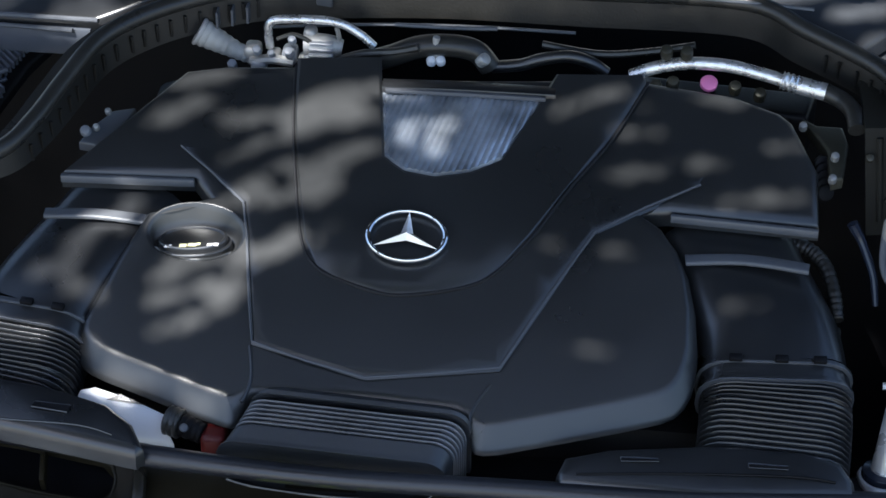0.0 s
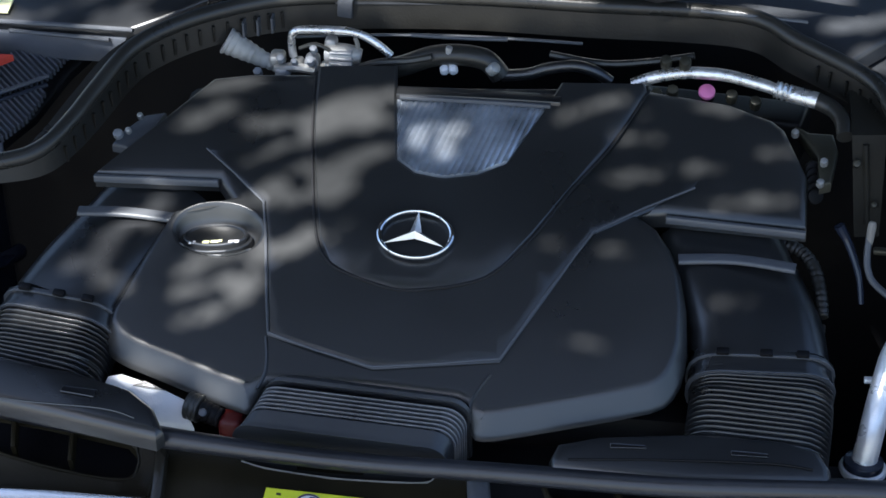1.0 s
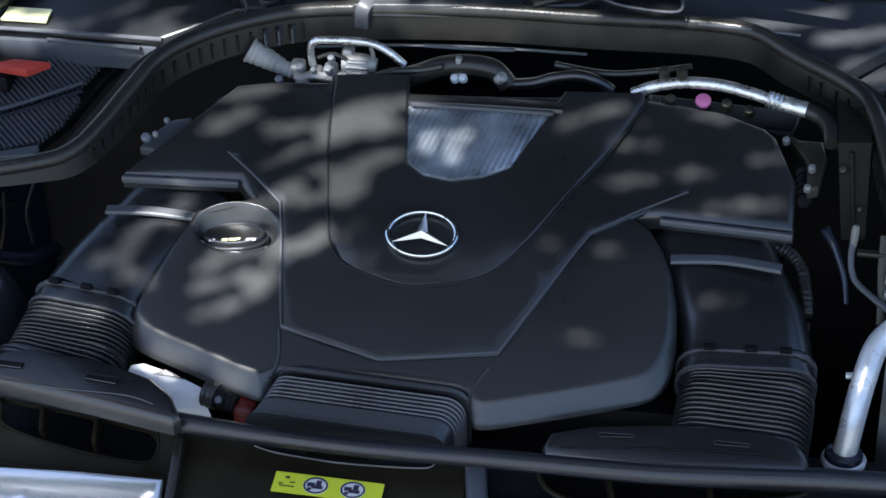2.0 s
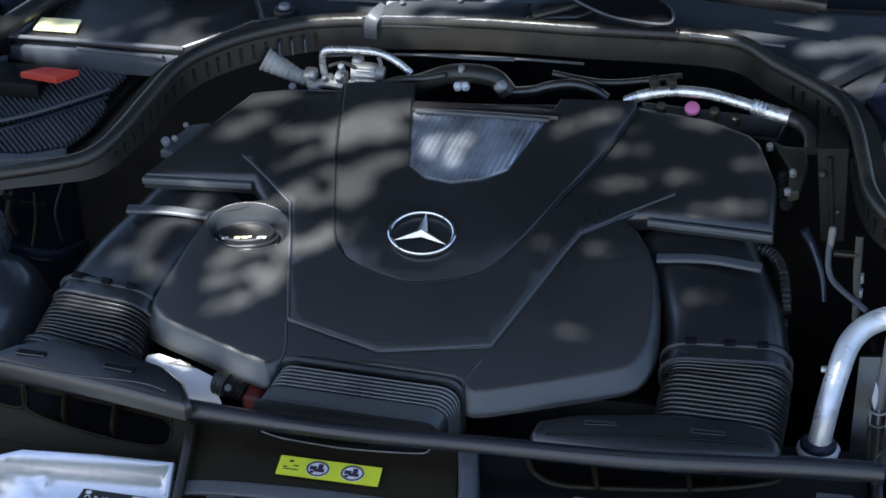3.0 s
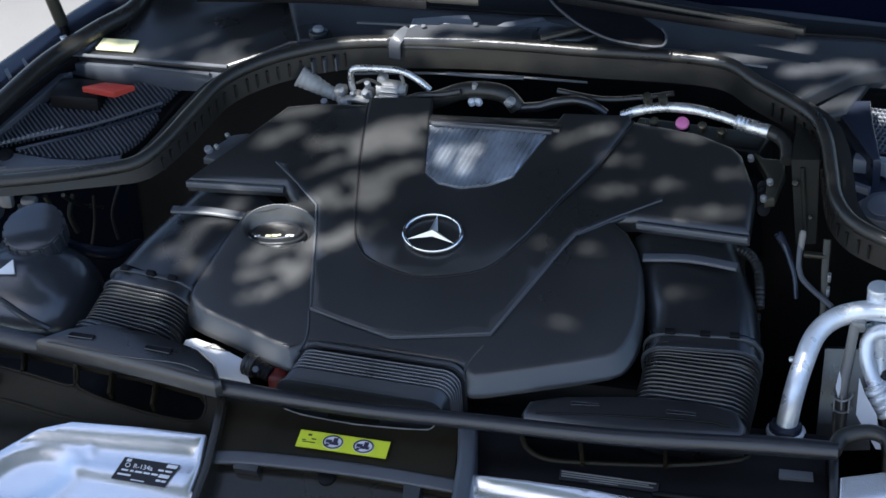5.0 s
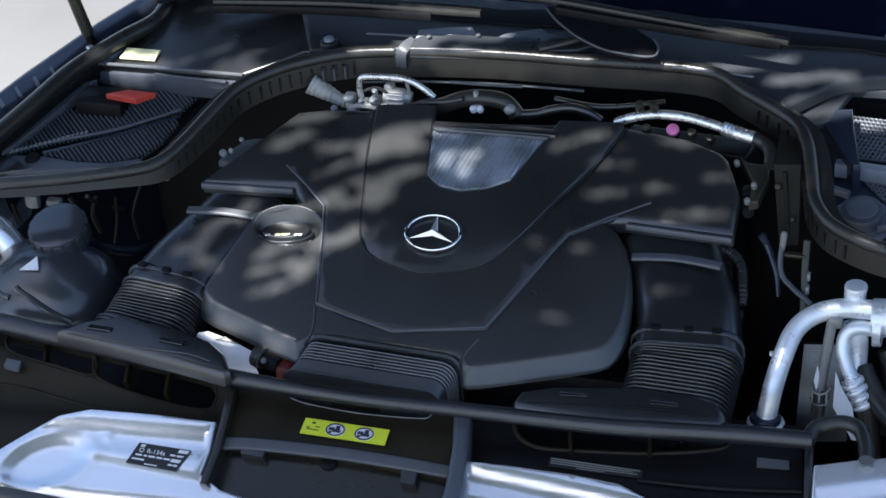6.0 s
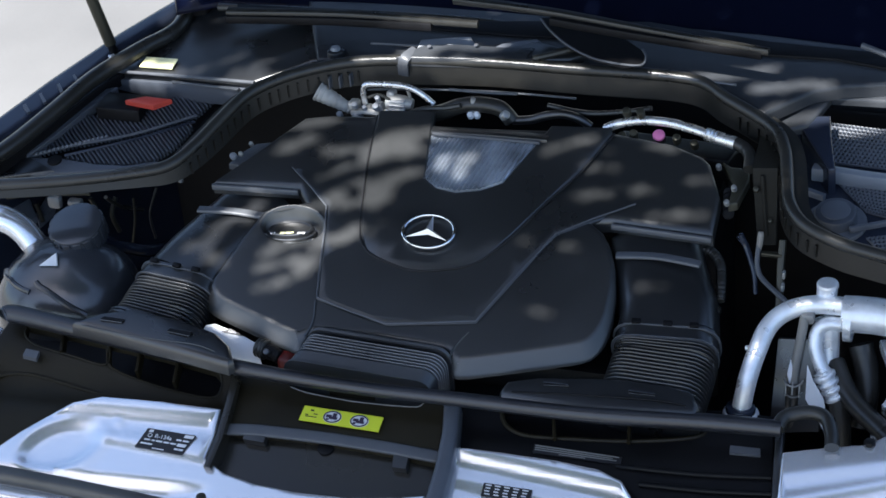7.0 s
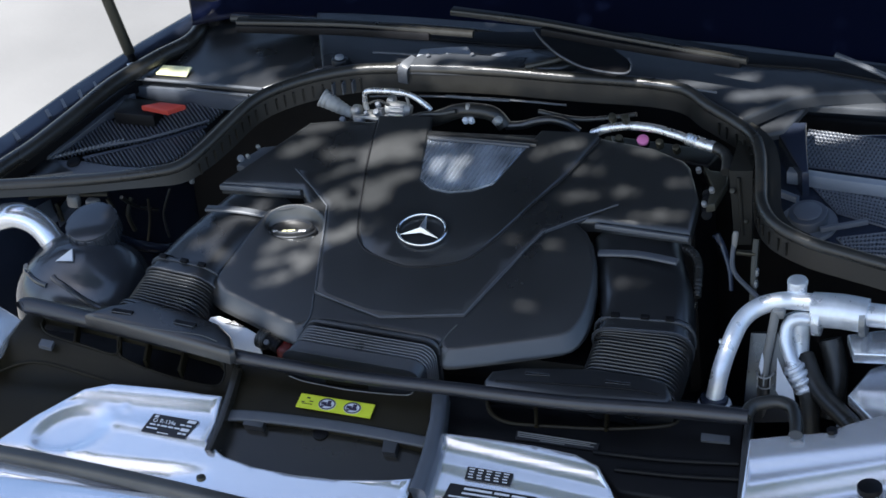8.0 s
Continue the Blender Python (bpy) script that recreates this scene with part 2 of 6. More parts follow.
SATINCHROME = material("satin chrome", (0.86, 0.89, 0.94), 0.3, 1.0, grain=0.06, bump=0.03)
WHITE = material("white plastic", (0.68, 0.7, 0.74), 0.4, grain=0.1)
RED = material("red plastic", (0.5, 0.05, 0.03), 0.45, grain=0.15)
DEEPRED = material("dark red plastic", (0.09, 0.008, 0.007), 0.4)
PINK = material("pink cap plastic", (0.72, 0.2, 0.42), 0.45, grain=0.08)
YELLOW = material("yellow-green sticker", (0.62, 0.68, 0.03), 0.4, grain=0.06)
CREAM = material("pale yellow sticker", (0.8, 0.78, 0.45), 0.45, grain=0.06)
BLACKLAB = material("black sticker", (0.012, 0.012, 0.014), 0.35)
PRINT = material("white print", (0.7, 0.7, 0.72), 0.5)
INK = material("purple-black ink", (0.03, 0.02, 0.05), 0.5)
CONCRETE = material("pale concrete", (0.155, 0.152, 0.147), 0.9, grain=0.3, scale=4, bump=0.5, fine=60)
BARK = material("bark", (0.09, 0.065, 0.045), 0.9, grain=0.4, scale=40, bump=0.8)
LEAF = material("leaves", (0.05, 0.09, 0.03), 0.55, grain=0.3, scale=6)
RIBBED = material("ribbed clear acrylic over foil", (0.46, 0.51, 0.58), 0.13, 0.7, grain=0.5, scale=160, bump=0.1)
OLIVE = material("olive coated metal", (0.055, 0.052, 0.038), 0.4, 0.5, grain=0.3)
# a darker, duller copy of OLIVE for the panel below the seal
OLIVEDARK = material("olive metal, darker copy", (0.013, 0.012, 0.0085), 0.7, 0.0, grain=0.4, scale=60, bump=0.3, gloss=0.3)

GLASS = bpy.data.materials.new("windscreen glass")
GLASS.use_nodes = True
gb = GLASS.node_tree.nodes["Principled BSDF"]
gb.inputs["Base Color"].default_value = (0.003, 0.0045, 0.014, 1)
gb.inputs["Roughness"].default_value = 0.05
gb.inputs["Specular IOR Level"].default_value = 0.12


def cz(x, y):
    """The upper face of the engine cover."""
    return 0.917 + (0.355 * y if y > 0 else 0.43 * y)


# ---- ground and car body ----
tagged(part("ground", box(-400, 400, -400, 400, -0.3, 0), CONCRETE, smooth=0), "pale sunlit concrete ground", "ground", kind="structure")


def car_body():
    t = thing("car_body", "dark blue car front with open engine bay", "car")
    # side panels, inner wings and floor of the bay
    part("fender", shell([(-0.764, 0.064), (-0.734, 0.119), (-0.679, 0.248), (-0.618, 0.372), (-0.566, 0.458), (-0.552, 0.476), (-0.539, 0.430), (-0.590, 0.333), (-0.650, 0.187), (-0.705, 0.064), (-0.735, 0.010)], slope(0.92, 0.15), 0.9, 0.012), NAVY, t, "dark blue painted fender edge")
    part("fender", shell([(0.76, 0.5), (0.74, -0.3), (0.98, -0.3), (1.0, 0.5)], slope(0.93, 0.1), 0.4, 0.03), NAVY, t, "dark blue painted fender edge")
    part("inner_wing", box(0.8, 0.85, -0.3, 0.5, 0.0, 0.9, 0.01), DARK, t)
    part("undertray", box(-0.6, 0.82, -0.28, 0.5, 0.0, 0.36, 0.005), DARK, t)
    part("bulkhead", box(-0.56, 0.76, 0.36, 0.41, 0.1, 0.95, 0.01), DARK, t)
    part("bumper", shell([(-0.9, -0.52), (-0.5, -0.40), (0.0, -0.38), (0.6, -0.40), (0.9, -0.5), (0.8, -0.8), (-0.8, -0.8)], slope(0.86, 0.32), 0.35, 0.03), PAINT, t, "pale silver-blue front bumper edge")
    return t


car_body()


# ---- engine cover ----
def boss(x, y):
    """The cover's upper face with the raised lip behind the oil filler recess."""
    u, v = (x + 0.194) / 0.0445, (y + 0.0065) / 0.0262
    rho = math.hypot(u, v)
    fall = 1.0 if rho < 1.02 else max(0.0, 1 - (rho - 1.02) / 0.75)
    back = min(1.0, max(0.0, 0.35 + 0.65 * v / max(rho, 0.2)))
    return cz(x, y) + 0.0045 * back * fall * fall * (3 - 2 * fall)


def engine_cover():
    t = thing("engine_cover", "matt black plastic engine cover with chrome star emblem", "engine cover")
    hole = [(-0.194 + 0.0445 * math.cos(a * math.pi / 24), -0.0065 + 0.0262 * math.sin(a * math.pi / 24)) for a in range(48)]
    back = [(-0.332, 0.050), (-0.206, 0.055), (-0.188, 0.033)]
    side_l = [(-0.243, 0.012), (-0.263, -0.035), (-0.281, -0.078)]
    front_l = [(-0.289, -0.094), (-0.291, -0.104), (-0.289, -0.112), (-0.284, -0.119), (-0.277, -0.126), (-0.268, -0.131), (-0.255, -0.136), (-0.218, -0.147), (-0.177, -0.160), (-0.143, -0.169), (-0.135, -0.170), (-0.130, -0.166)]
    mid = [(-0.124, -0.155), (-0.119, -0.150), (-0.023, -0.149), (0.060, -0.152), (0.068, -0.155), (0.073, -0.164)]
    front_r = [(0.076, -0.172), (0.080, -0.176), (0.087, -0.177), (0.100, -0.175), (0.157, -0.160), (0.205, -0.147), (0.238, -0.137), (0.250, -0.131), (0.258, -0.122), (0.263, -0.111), (0.266, -0.097), (0.267, -0.080)]
    side_r = [(0.263, -0.045), (0.255, -0.014), (0.243, 0.013), (0.228, 0.034), (0.212, 0.045)]
    rear = [(0.207, 0.048), (0.234, 0.052), (0.370, 0.047), (0.3685, 0.104), (0.344, 0.156), (0.332, 0.166), (0.288, 0.182), (0.205, 0.192), (0.120, 0.188), (-0.044, 0.176), (-0.133, 0.185), (-0.198, 0.180), (-0.235, 0.172)]
    outline = back + side_l + front_l + mid + front_r + side_r + rear

    def skirt(x, y):
        # the front corners fall away in a broad sloping band that narrows along the sides
        if -0.128 < x < 0.0755:
            return None
        k = min(1, max(0, (-0.02 - y) / 0.11)) if x > 0 else min(1, max(0, (-0.05 - y) / 0.06))
        return (0.005 + 0.009 * k, 0.006 + 0.0115 * k) if y < 0.02 else None
    body = part("cover_body", shell(outline, boss, 0.0195, 0.008, 6, holes=[hole], step=0.012, chamfer=skirt, lip=0.002), PLASTIC, t, smooth=50)
    for line in ([(0.088, -0.128), (0.080, -0.141), (0.0745, -0.154), (0.0735, -0.164)], [(-0.128, -0.109), (-0.123, -0.130), (-0.1225, -0.145), (-0.127, -0.160)]):
        part("edge_line", tube([(x, y, cz(x, y) - 0.0002) for x, y in line], 0.0016, 8, 4), PLASTIC, t, "soft moulded fold beside the bellows")

    def raise_z(x, y):
        side = min(1, max(0, (abs(x) - 0.12) / 0.06))
        fade = 1 - side * min(1, max(0, (y - 0.03) / 0.07))
        return cz(x, y) + 0.0052 * fade - 0.0012
    shield = [(-0.223, 0.082), (-0.155, 0.026), (-0.140, -0.043), (-0.127, -0.108), (-0.022, -0.133), (0.095, -0.116), (0.168, 0.019), (0.261, 0.077), (0.285, 0.125), (0.288, 0.174), (0.206, 0.186), (0.120, 0.181), (-0.043, 0.169), (-0.132, 0.178), (-0.228, 0.166)]
    part("shield_panel", shell(shield, raise_z, 0.006, 0.0032, 1, step=0.014), PLASTIC, t, "raised matt black panel with a highlight along its edge")
    # pale bead that stands in for sky caught on the chamfer
    part("edge_line", tube([(-0.223, 0.081, 0.950), (-0.187, 0.053, 0.940), (-0.155, 0.025, 0.930), (-0.146, -0.011, 0.917), (-0.140, -0.043, 0.903), (-0.133, -0.077, 0.888), (-0.126, -0.108, 0.875), (-0.076, -0.122, 0.869), (-0.022, -0.133, 0.864), (0.034, -0.125, 0.867), (0.095, -0.116, 0.872), (0.127, -0.055, 0.898), (0.168, 0.018, 0.928), (0.211, 0.047, 0.938), (0.261, 0.076, 0.948)], 0.0013, 6, 1), EDGE, t, "thin pale line in place of a highlight on the cover edge")
    horseshoe = [(-0.128, 0.183), (-0.123, 0.122), (-0.112, 0.061), (-0.095, -0.009), (-0.080, -0.034), (-0.057, -0.046), (-0.009, -0.057), (0.041, -0.049), (0.070, -0.038), (0.089, -0.022), (0.111, 0.009), (0.143, 0.064), (0.175, 0.117), (0.205, 0.180), (0.203, 0.188), (0.120, 0.183), (0.109, 0.158), (0.075, 0.089), (0.048, 0.073), (0.017, 0.066), (-0.011, 0.070), (-0.031, 0.084), (-0.043, 0.155), (-0.048, 0.190)]

    def tower(x, y):
        up = min(1, max(0, (y - 0.11) / 0.06))
        return cz(x, y) + 0.0052 + 0.006 * up * up * (3 - 2 * up)
    part("centre_insert", shell(horseshoe, tower, 0.014, 0.003, 1, step=0.025), PLASTIC, t, "matt black insert with a deep horseshoe shape")
    seam = [(-0.129, 0.179, 0.985), (-0.124, 0.125, 0.966), (-0.113, 0.063, 0.944), (-0.097, -0.007, 0.918), (-0.081, -0.033, 0.907), (-0.057, -0.045, 0.902), (-0.009, -0.056, 0.897), (0.041, -0.049, 0.901), (0.071, -0.037, 0.905), (0.090, -0.021, 0.913), (0.113, 0.010, 0.925), (0.144, 0.065, 0.945), (0.177, 0.118, 0.963), (0.207, 0.184, 0.987)]
    part("seam", tube(seam, 0.0016, 8, 5), SEAM, t, "thin dark seam line")
    # the filler recess: a smooth bowl, high at the back, with the cap in its mouth
    bm = bmesh.new()
    low = [(-0.196 + 0.0345 * math.cos(a * math.pi / 24), -0.0115 + 0.0185 * math.sin(a * math.pi / 24), 0.904) for a in range(48)]
    top = [Vector((x, y, boss(x, y))) for x, y in hole]
    mean = sum(top, Vector()) / len(top)
    rise = [min(1.0, max(0.0, (p.y + 0.018) / 0.02)) for p in top]
    loops = [[p + (p - mean) * 0.05 + Vector((0, 0, -0.003)) for p in top], [p + (p - mean) * 0.012 + Vector((0, 0, -0.0016 + 0.0022 * k)) for p, k in zip(top, rise)], [p - (p - mean) * 0.02 + Vector((0, 0, -0.0022 + 0.0018 * k)) for p, k in zip(top, rise)]]
    for k in (0.12, 0.3, 0.5, 0.7, 0.86, 1.0):
        loops.append([(a - (a - mean) * 0.03).lerp(Vector(b), k) + Vector((0, 0, -0.006 * math.sin(math.pi * k) * (1 if a.y > -0.02 else 0))) for a, b in zip(top, low)])
    rings(bm, loops, caps=(False, True))
    part("recess_wall", bm, PLASTIC, t, smooth=60)
    CAPZ = 0.9128
    bm = bmesh.new()
    prof = [(0.036, -0.016), (0.036, -0.0068), (0.0355, -0.0062), (0.0325, -0.006), (0.0322, -0.0012), (0.0312, -0.0002), (0.0298, 0.0), (0.028, -0.0012)]
    rings(bm, [[Vector((-0.196 + r * math.cos(a), -0.0115 + 0.56 * r * math.sin(a), CAPZ + z + 0.09 * r * math.cos(a))) for a in [2 * math.pi * k / 48 for k in range(48)]] for r, z in prof])
    cap = part("filler_cap", bm, SATIN, t, "black oil filler cap with printed marks", 25)
    q = [(-0.224, -0.019, CAPZ - 0.0036), (-0.168, -0.019, CAPZ + 0.0014), (-0.168, -0.027, CAPZ + 0.0014), (-0.224, -0.027, CAPZ - 0.0036)]
    bars_on("print", q, [(0.08, 0.13, 0.5, 0.95), (0.15, 0.19, 0.4, 0.9), (0.78, 0.86, 0.25, 0.72), (0.87, 0.96, 0.2, 0.66)], PRINT, cap, 0.0012)
    bars_on("print", q, [(0.32, 0.44, 0.3, 0.85), (0.46, 0.6, 0.22, 0.72), (0.6, 0.66, 0.1, 0.5)], CREAM, cap, 0.0012)
    for r, lift, span in ((0.0312, 0.0, 92), (0.0356, -0.0064, 50)):
        arc = [Vector((-0.196 + r * math.cos(a), -0.0115 + 0.56 * r * math.sin(a), CAPZ + lift + 0.09 * r * math.cos(a))) for a in [radians(268 - span / 2 + span * k / 14) for k in range(15)]]
        part("cap_edge", tube(arc, 0.0007, 6, 1), STEP, cap, "pale edge of the cap")
    # ribbed window at the back
    glass = [(-0.043, 0.155), (0.110, 0.156), (0.076, 0.088), (0.049, 0.073), (0.017, 0.066), (-0.012, 0.070), (-0.032, 0.084)]
    win = part("ribbed_window", ribbed(glass, lambda x, y: cz(x, y) + 0.0062), RIBBED, t, "ribbed clear plastic window with a silver shimmer")
    bar = [(-0.043, 0.158, 0.985), (0.033, 0.160, 0.986), (0.121, 0.161, 0.986)]
    part("window_bar", sweep(smoothline(bar, 4), lambda s: roundrect(0.008, 0.012, 0.002, 2)), SATIN, t)
    part("window_lip", sweep([Vector(p) + Vector((0, -0.006, 0.0005)) for p in smoothline([(-0.039, 0.154, 0.984), (0.034, 0.156, 0.984), (0.112, 0.156, 0.984)], 4)], lambda s: roundrect(0.0022, 0.004, 0.001, 2)), EDGE, t, "pale edge strip above the window")
    # emblem
    n = Vector((0, -0.38, 1)).normalized()
    tilt = Vector((0, 0, 1)).rotation_difference(n).to_matrix().to_4x4()
    place = Matrix.Translation((-0.0005, -0.004, cz(0, 0) + 0.0085)) @ tilt @ Matrix.Diagonal((1, 0.76, 1, 1))
    bm = bmesh.new()
    rings(bm, [[Vector(((0.0352 + 0.0026 * math.cos(b)) * math.cos(a), (0.0352 + 0.0026 * math.cos(b)) * math.sin(a), 0.0026 * math.sin(b))) for b in [2 * math.pi * j / 10 for j in range(10)]] for a in [2 * math.pi * i / 64 for i in range(65)]], caps=(False, False))
    bmesh.ops.remove_doubles(bm, verts=bm.verts, dist=1e-5)
    bmesh.ops.transform(bm, matrix=place, verts=bm.verts)
    emblem = part("emblem", bm, CHROME, t, "chrome ring with a three-pointed star")
    bm = bmesh.new()
    tip = [Vector((0.0338 * math.cos(radians(90 + 120 * k)), 0.0338 * math.sin(radians(90 + 120 * k)), 0.001)) for k in range(3)]
    gap = [Vector((0.0066 * math.cos(radians(150 + 120 * k)), 0.0066 * math.sin(radians(150 + 120 * k)), 0.0)) for k in range(3)]
    ring = [p for a, b in zip(tip, gap) for p in (a, b)]
    lo, hi = bm.verts.new((0, 0, -0.001)), bm.verts.new((0, 0, 0.0062))
    vs = [bm.verts.new(p) for p in ring]
    for i in range(6):
        bm.faces.new((vs[i], vs[(i + 1) % 6], hi))
        bm.faces.new((vs[(i + 1) % 6], vs[i], lo))
    bmesh.ops.transform(bm, matrix=place, verts=bm.verts)
    part("star", bm, SATINCHROME, emblem, smooth=0)
    # edges of the two wings, coloured paler in place of front sky light
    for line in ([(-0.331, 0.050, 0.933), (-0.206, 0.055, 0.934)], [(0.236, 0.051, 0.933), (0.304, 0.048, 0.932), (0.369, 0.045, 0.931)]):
        part("wing_edge", sweep(smoothline([Vector(p) + Vector((0, -0.0045, 0)) for p in line], 3), lambda s: roundrect(0.0026, 0.008, 0.0015, 2)), STEP, t, "cover wing edge, paler in place of sky light")
    return t


def ribbed(line, top):
    """A window with rounded ribs that run towards the back."""
    pts = [Vector(p) for p in line]
    x0, x1, y0 = min(p.x for p in pts), max(p.x for p in pts), min(p.y for p in pts)
    bm = bmesh.new()
    n, m = 24 * 6, 40

    def span(x):
        hit = []
        for a, b in zip(pts, pts[1:] + pts[:1]):
            if (a.x > x) != (b.x > x):
                hit.append(a.y + (b.y - a.y) * (x - a.x) / (b.x - a.x))
        return (min(hit), max(hit)) if len(hit) > 1 else None
    cols = []
    for i in range(n + 1):
        x = x0 + (x1 - x0) * (0.004 + 0.992 * i / n)
        s = span(x)
        if s:
            ys = [s[0] + (s[1] - s[0]) * k / m for k in range(m + 1)]
            cols.append([bm.verts.new((x, y, top(x, y) + 0.002 * abs(math.sin(math.pi * (i / 6 - 45 * (y - y0)))))) for y in ys])
    for a, b in zip(cols, cols[1:]):
        for k in range(m):
            bm.faces.new((a[k], b[k], b[k + 1], a[k + 1]))
    ext = bmesh.ops.extrude_face_region(bm, geom=bm.faces[:])
    for v in [v for v in ext["geom"] if isinstance(v, bmesh.types.BMVert)]:
        v.co.z -= 0.006
    return bm


engine_cover()


# ---- air ducts ----
def air_duct(side):
    t = thing("air_duct", "black plastic air intake duct with ribbed bellows", "air duct", group="intake ducts beside the engine cover")
    if side == "l":
        a = [(-0.270, 0.072, 0.914), (-0.290, 0.024, 0.910), (-0.318, -0.032, 0.896), (-0.337, -0.081, 0.880)]
        b = [(-0.335, -0.087, 0.885), (-0.340, -0.119, 0.875), (-0.344, -0.150, 0.864), (-0.350, -0.178, 0.855)]
        wa, wb = [0.062, 0.058, 0.058, 0.06], [0.060, 0.061, 0.064, 0.068]
        ridge = [(-0.339, 0.009, 0.916), (-0.291, 0.012, 0.917), (-0.242, 0.009, 0.916)]
        ribs = (0.24, 0.95, 14)
    else:
        a = [(0.286, 0.074, 0.914), (0.304, 0.024, 0.910), (0.328, -0.035, 0.893), (0.336, -0.082, 0.877)]
        b = [(0.336, -0.082, 0.877), (0.338, -0.112, 0.867), (0.336, -0.155, 0.852), (0.334, -0.197, 0.838)]
        wa, wb = [0.064, 0.061, 0.064, 0.066], [0.067, 0.067, 0.067, 0.066]
        ridge = [(0.251, 0.007, 0.914), (0.305, 0.011, 0.916), (0.362, 0.006, 0.914)]
        ribs = (0.22, 0.96, 19)
    part("upper_housing", duct(a, wa, 0.075, 0.028), SATIN, t)
    part("bellows", duct(b, wb, 0.075, 0.030, ribs, 0.0040, 10, fine=14), SATIN, t, "black ribbed rubber bellows")
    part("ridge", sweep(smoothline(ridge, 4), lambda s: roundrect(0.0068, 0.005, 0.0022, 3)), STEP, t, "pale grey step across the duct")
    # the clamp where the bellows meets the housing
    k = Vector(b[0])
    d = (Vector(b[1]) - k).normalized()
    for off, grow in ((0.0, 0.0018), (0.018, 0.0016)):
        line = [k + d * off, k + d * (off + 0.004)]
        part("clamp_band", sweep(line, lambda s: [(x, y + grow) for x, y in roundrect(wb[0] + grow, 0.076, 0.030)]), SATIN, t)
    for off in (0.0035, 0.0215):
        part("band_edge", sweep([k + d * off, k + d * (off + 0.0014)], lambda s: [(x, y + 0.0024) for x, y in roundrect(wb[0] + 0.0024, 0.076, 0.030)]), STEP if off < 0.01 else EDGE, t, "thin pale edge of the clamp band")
    e = (Vector(b[3]) - Vector(b[2]))
    for off in (0.62, 0.78):
        q = Vector(b[2]) + e * off
        part("lower_band", sweep([q, q + e.normalized() * 0.003], lambda s: [(x, y + 0.002) for x, y in roundrect(wb[3] + 0.002, 0.074, 0.030)]), SATIN, t)
    s = d.cross(Vector((0, 0, 1))).normalized()
    u = s.cross(d)
    for sh in (-0.55, -0.05, 0.55):
        p = k + d * 0.004 + s * wb[0] * sh + u * 0.002
        bm = box(-0.006, 0.006, -0.002, 0.005, 0, 0.0045, 0.0012)
        m = Matrix.Translation(p) @ Matrix((s, -d, u)).transposed().to_4x4()
        bmesh.ops.transform(bm, matrix=m, verts=bm.verts)
        part("clip", bm, DARK, t)
    return t


air_duct("l")
air_duct("r")


def scoop(outline, top, slots, line, fold_mat):
    t = thing("intake_scoop", "flat black plastic air scoop above the radiator", "air scoop", group="air scoops")
    body = part("scoop_body", shell(outline, top, 0.02, 0.008, 3, step=0.03), SATIN, t)
    for q in slots:
        slot = label_on("slot", q, DARK, t, 0.003, 0.004)
        part("slot_edge", tube([Vector(p) + Vector((0, 0, 0.002)) for p in q + q[:1]], 0.0009, 6, 1), EDGE, slot)
    part("fold", tube(line, 0.001, 6, 5), fold_mat, t)
    return t


scoop([(-0.442, -0.203), (-0.408, -0.179), (-0.368, -0.166), (-0.294, -0.174), (-0.239, -0.188), (-0.213, -0.206), (-0.199, -0.229), (-0.205, -0.236), (-0.301, -0.221), (-0.413, -0.205)], slope(0.914, 0.28),
      [[(-0.399, -0.189, 0.861), (-0.369, -0.190, 0.861), (-0.371, -0.195, 0.859), (-0.402, -0.195, 0.860)], [(-0.301, -0.195, 0.859), (-0.269, -0.197, 0.859), (-0.271, -0.203, 0.857), (-0.303, -0.200, 0.858)]], [(-0.425, -0.206, 0.857), (-0.339, -0.213, 0.855), (-0.261, -0.214, 0.855), (-0.228, -0.221, 0.853)], PLASTIC)
scoop([(0.152, -0.209), (0.158, -0.192), (0.196, -0.180), (0.277, -0.169), (0.359, -0.168), (0.392, -0.177), (0.403, -0.195), (0.404, -0.212), (0.279, -0.223), (0.155, -0.219)], slope(0.892, 0.25),
      [[(0.206, -0.192, 0.844), (0.237, -0.191, 0.844), (0.238, -0.193, 0.844), (0.206, -0.195, 0.843)], [(0.314, -0.189, 0.845), (0.347, -0.189, 0.845), (0.347, -0.191, 0.844), (0.314, -0.192, 0.844)]], [(0.169, -0.211, 0.840), (0.255, -0.203, 0.842), (0.350, -0.198, 0.844), (0.387, -0.200, 0.843)], DARK)


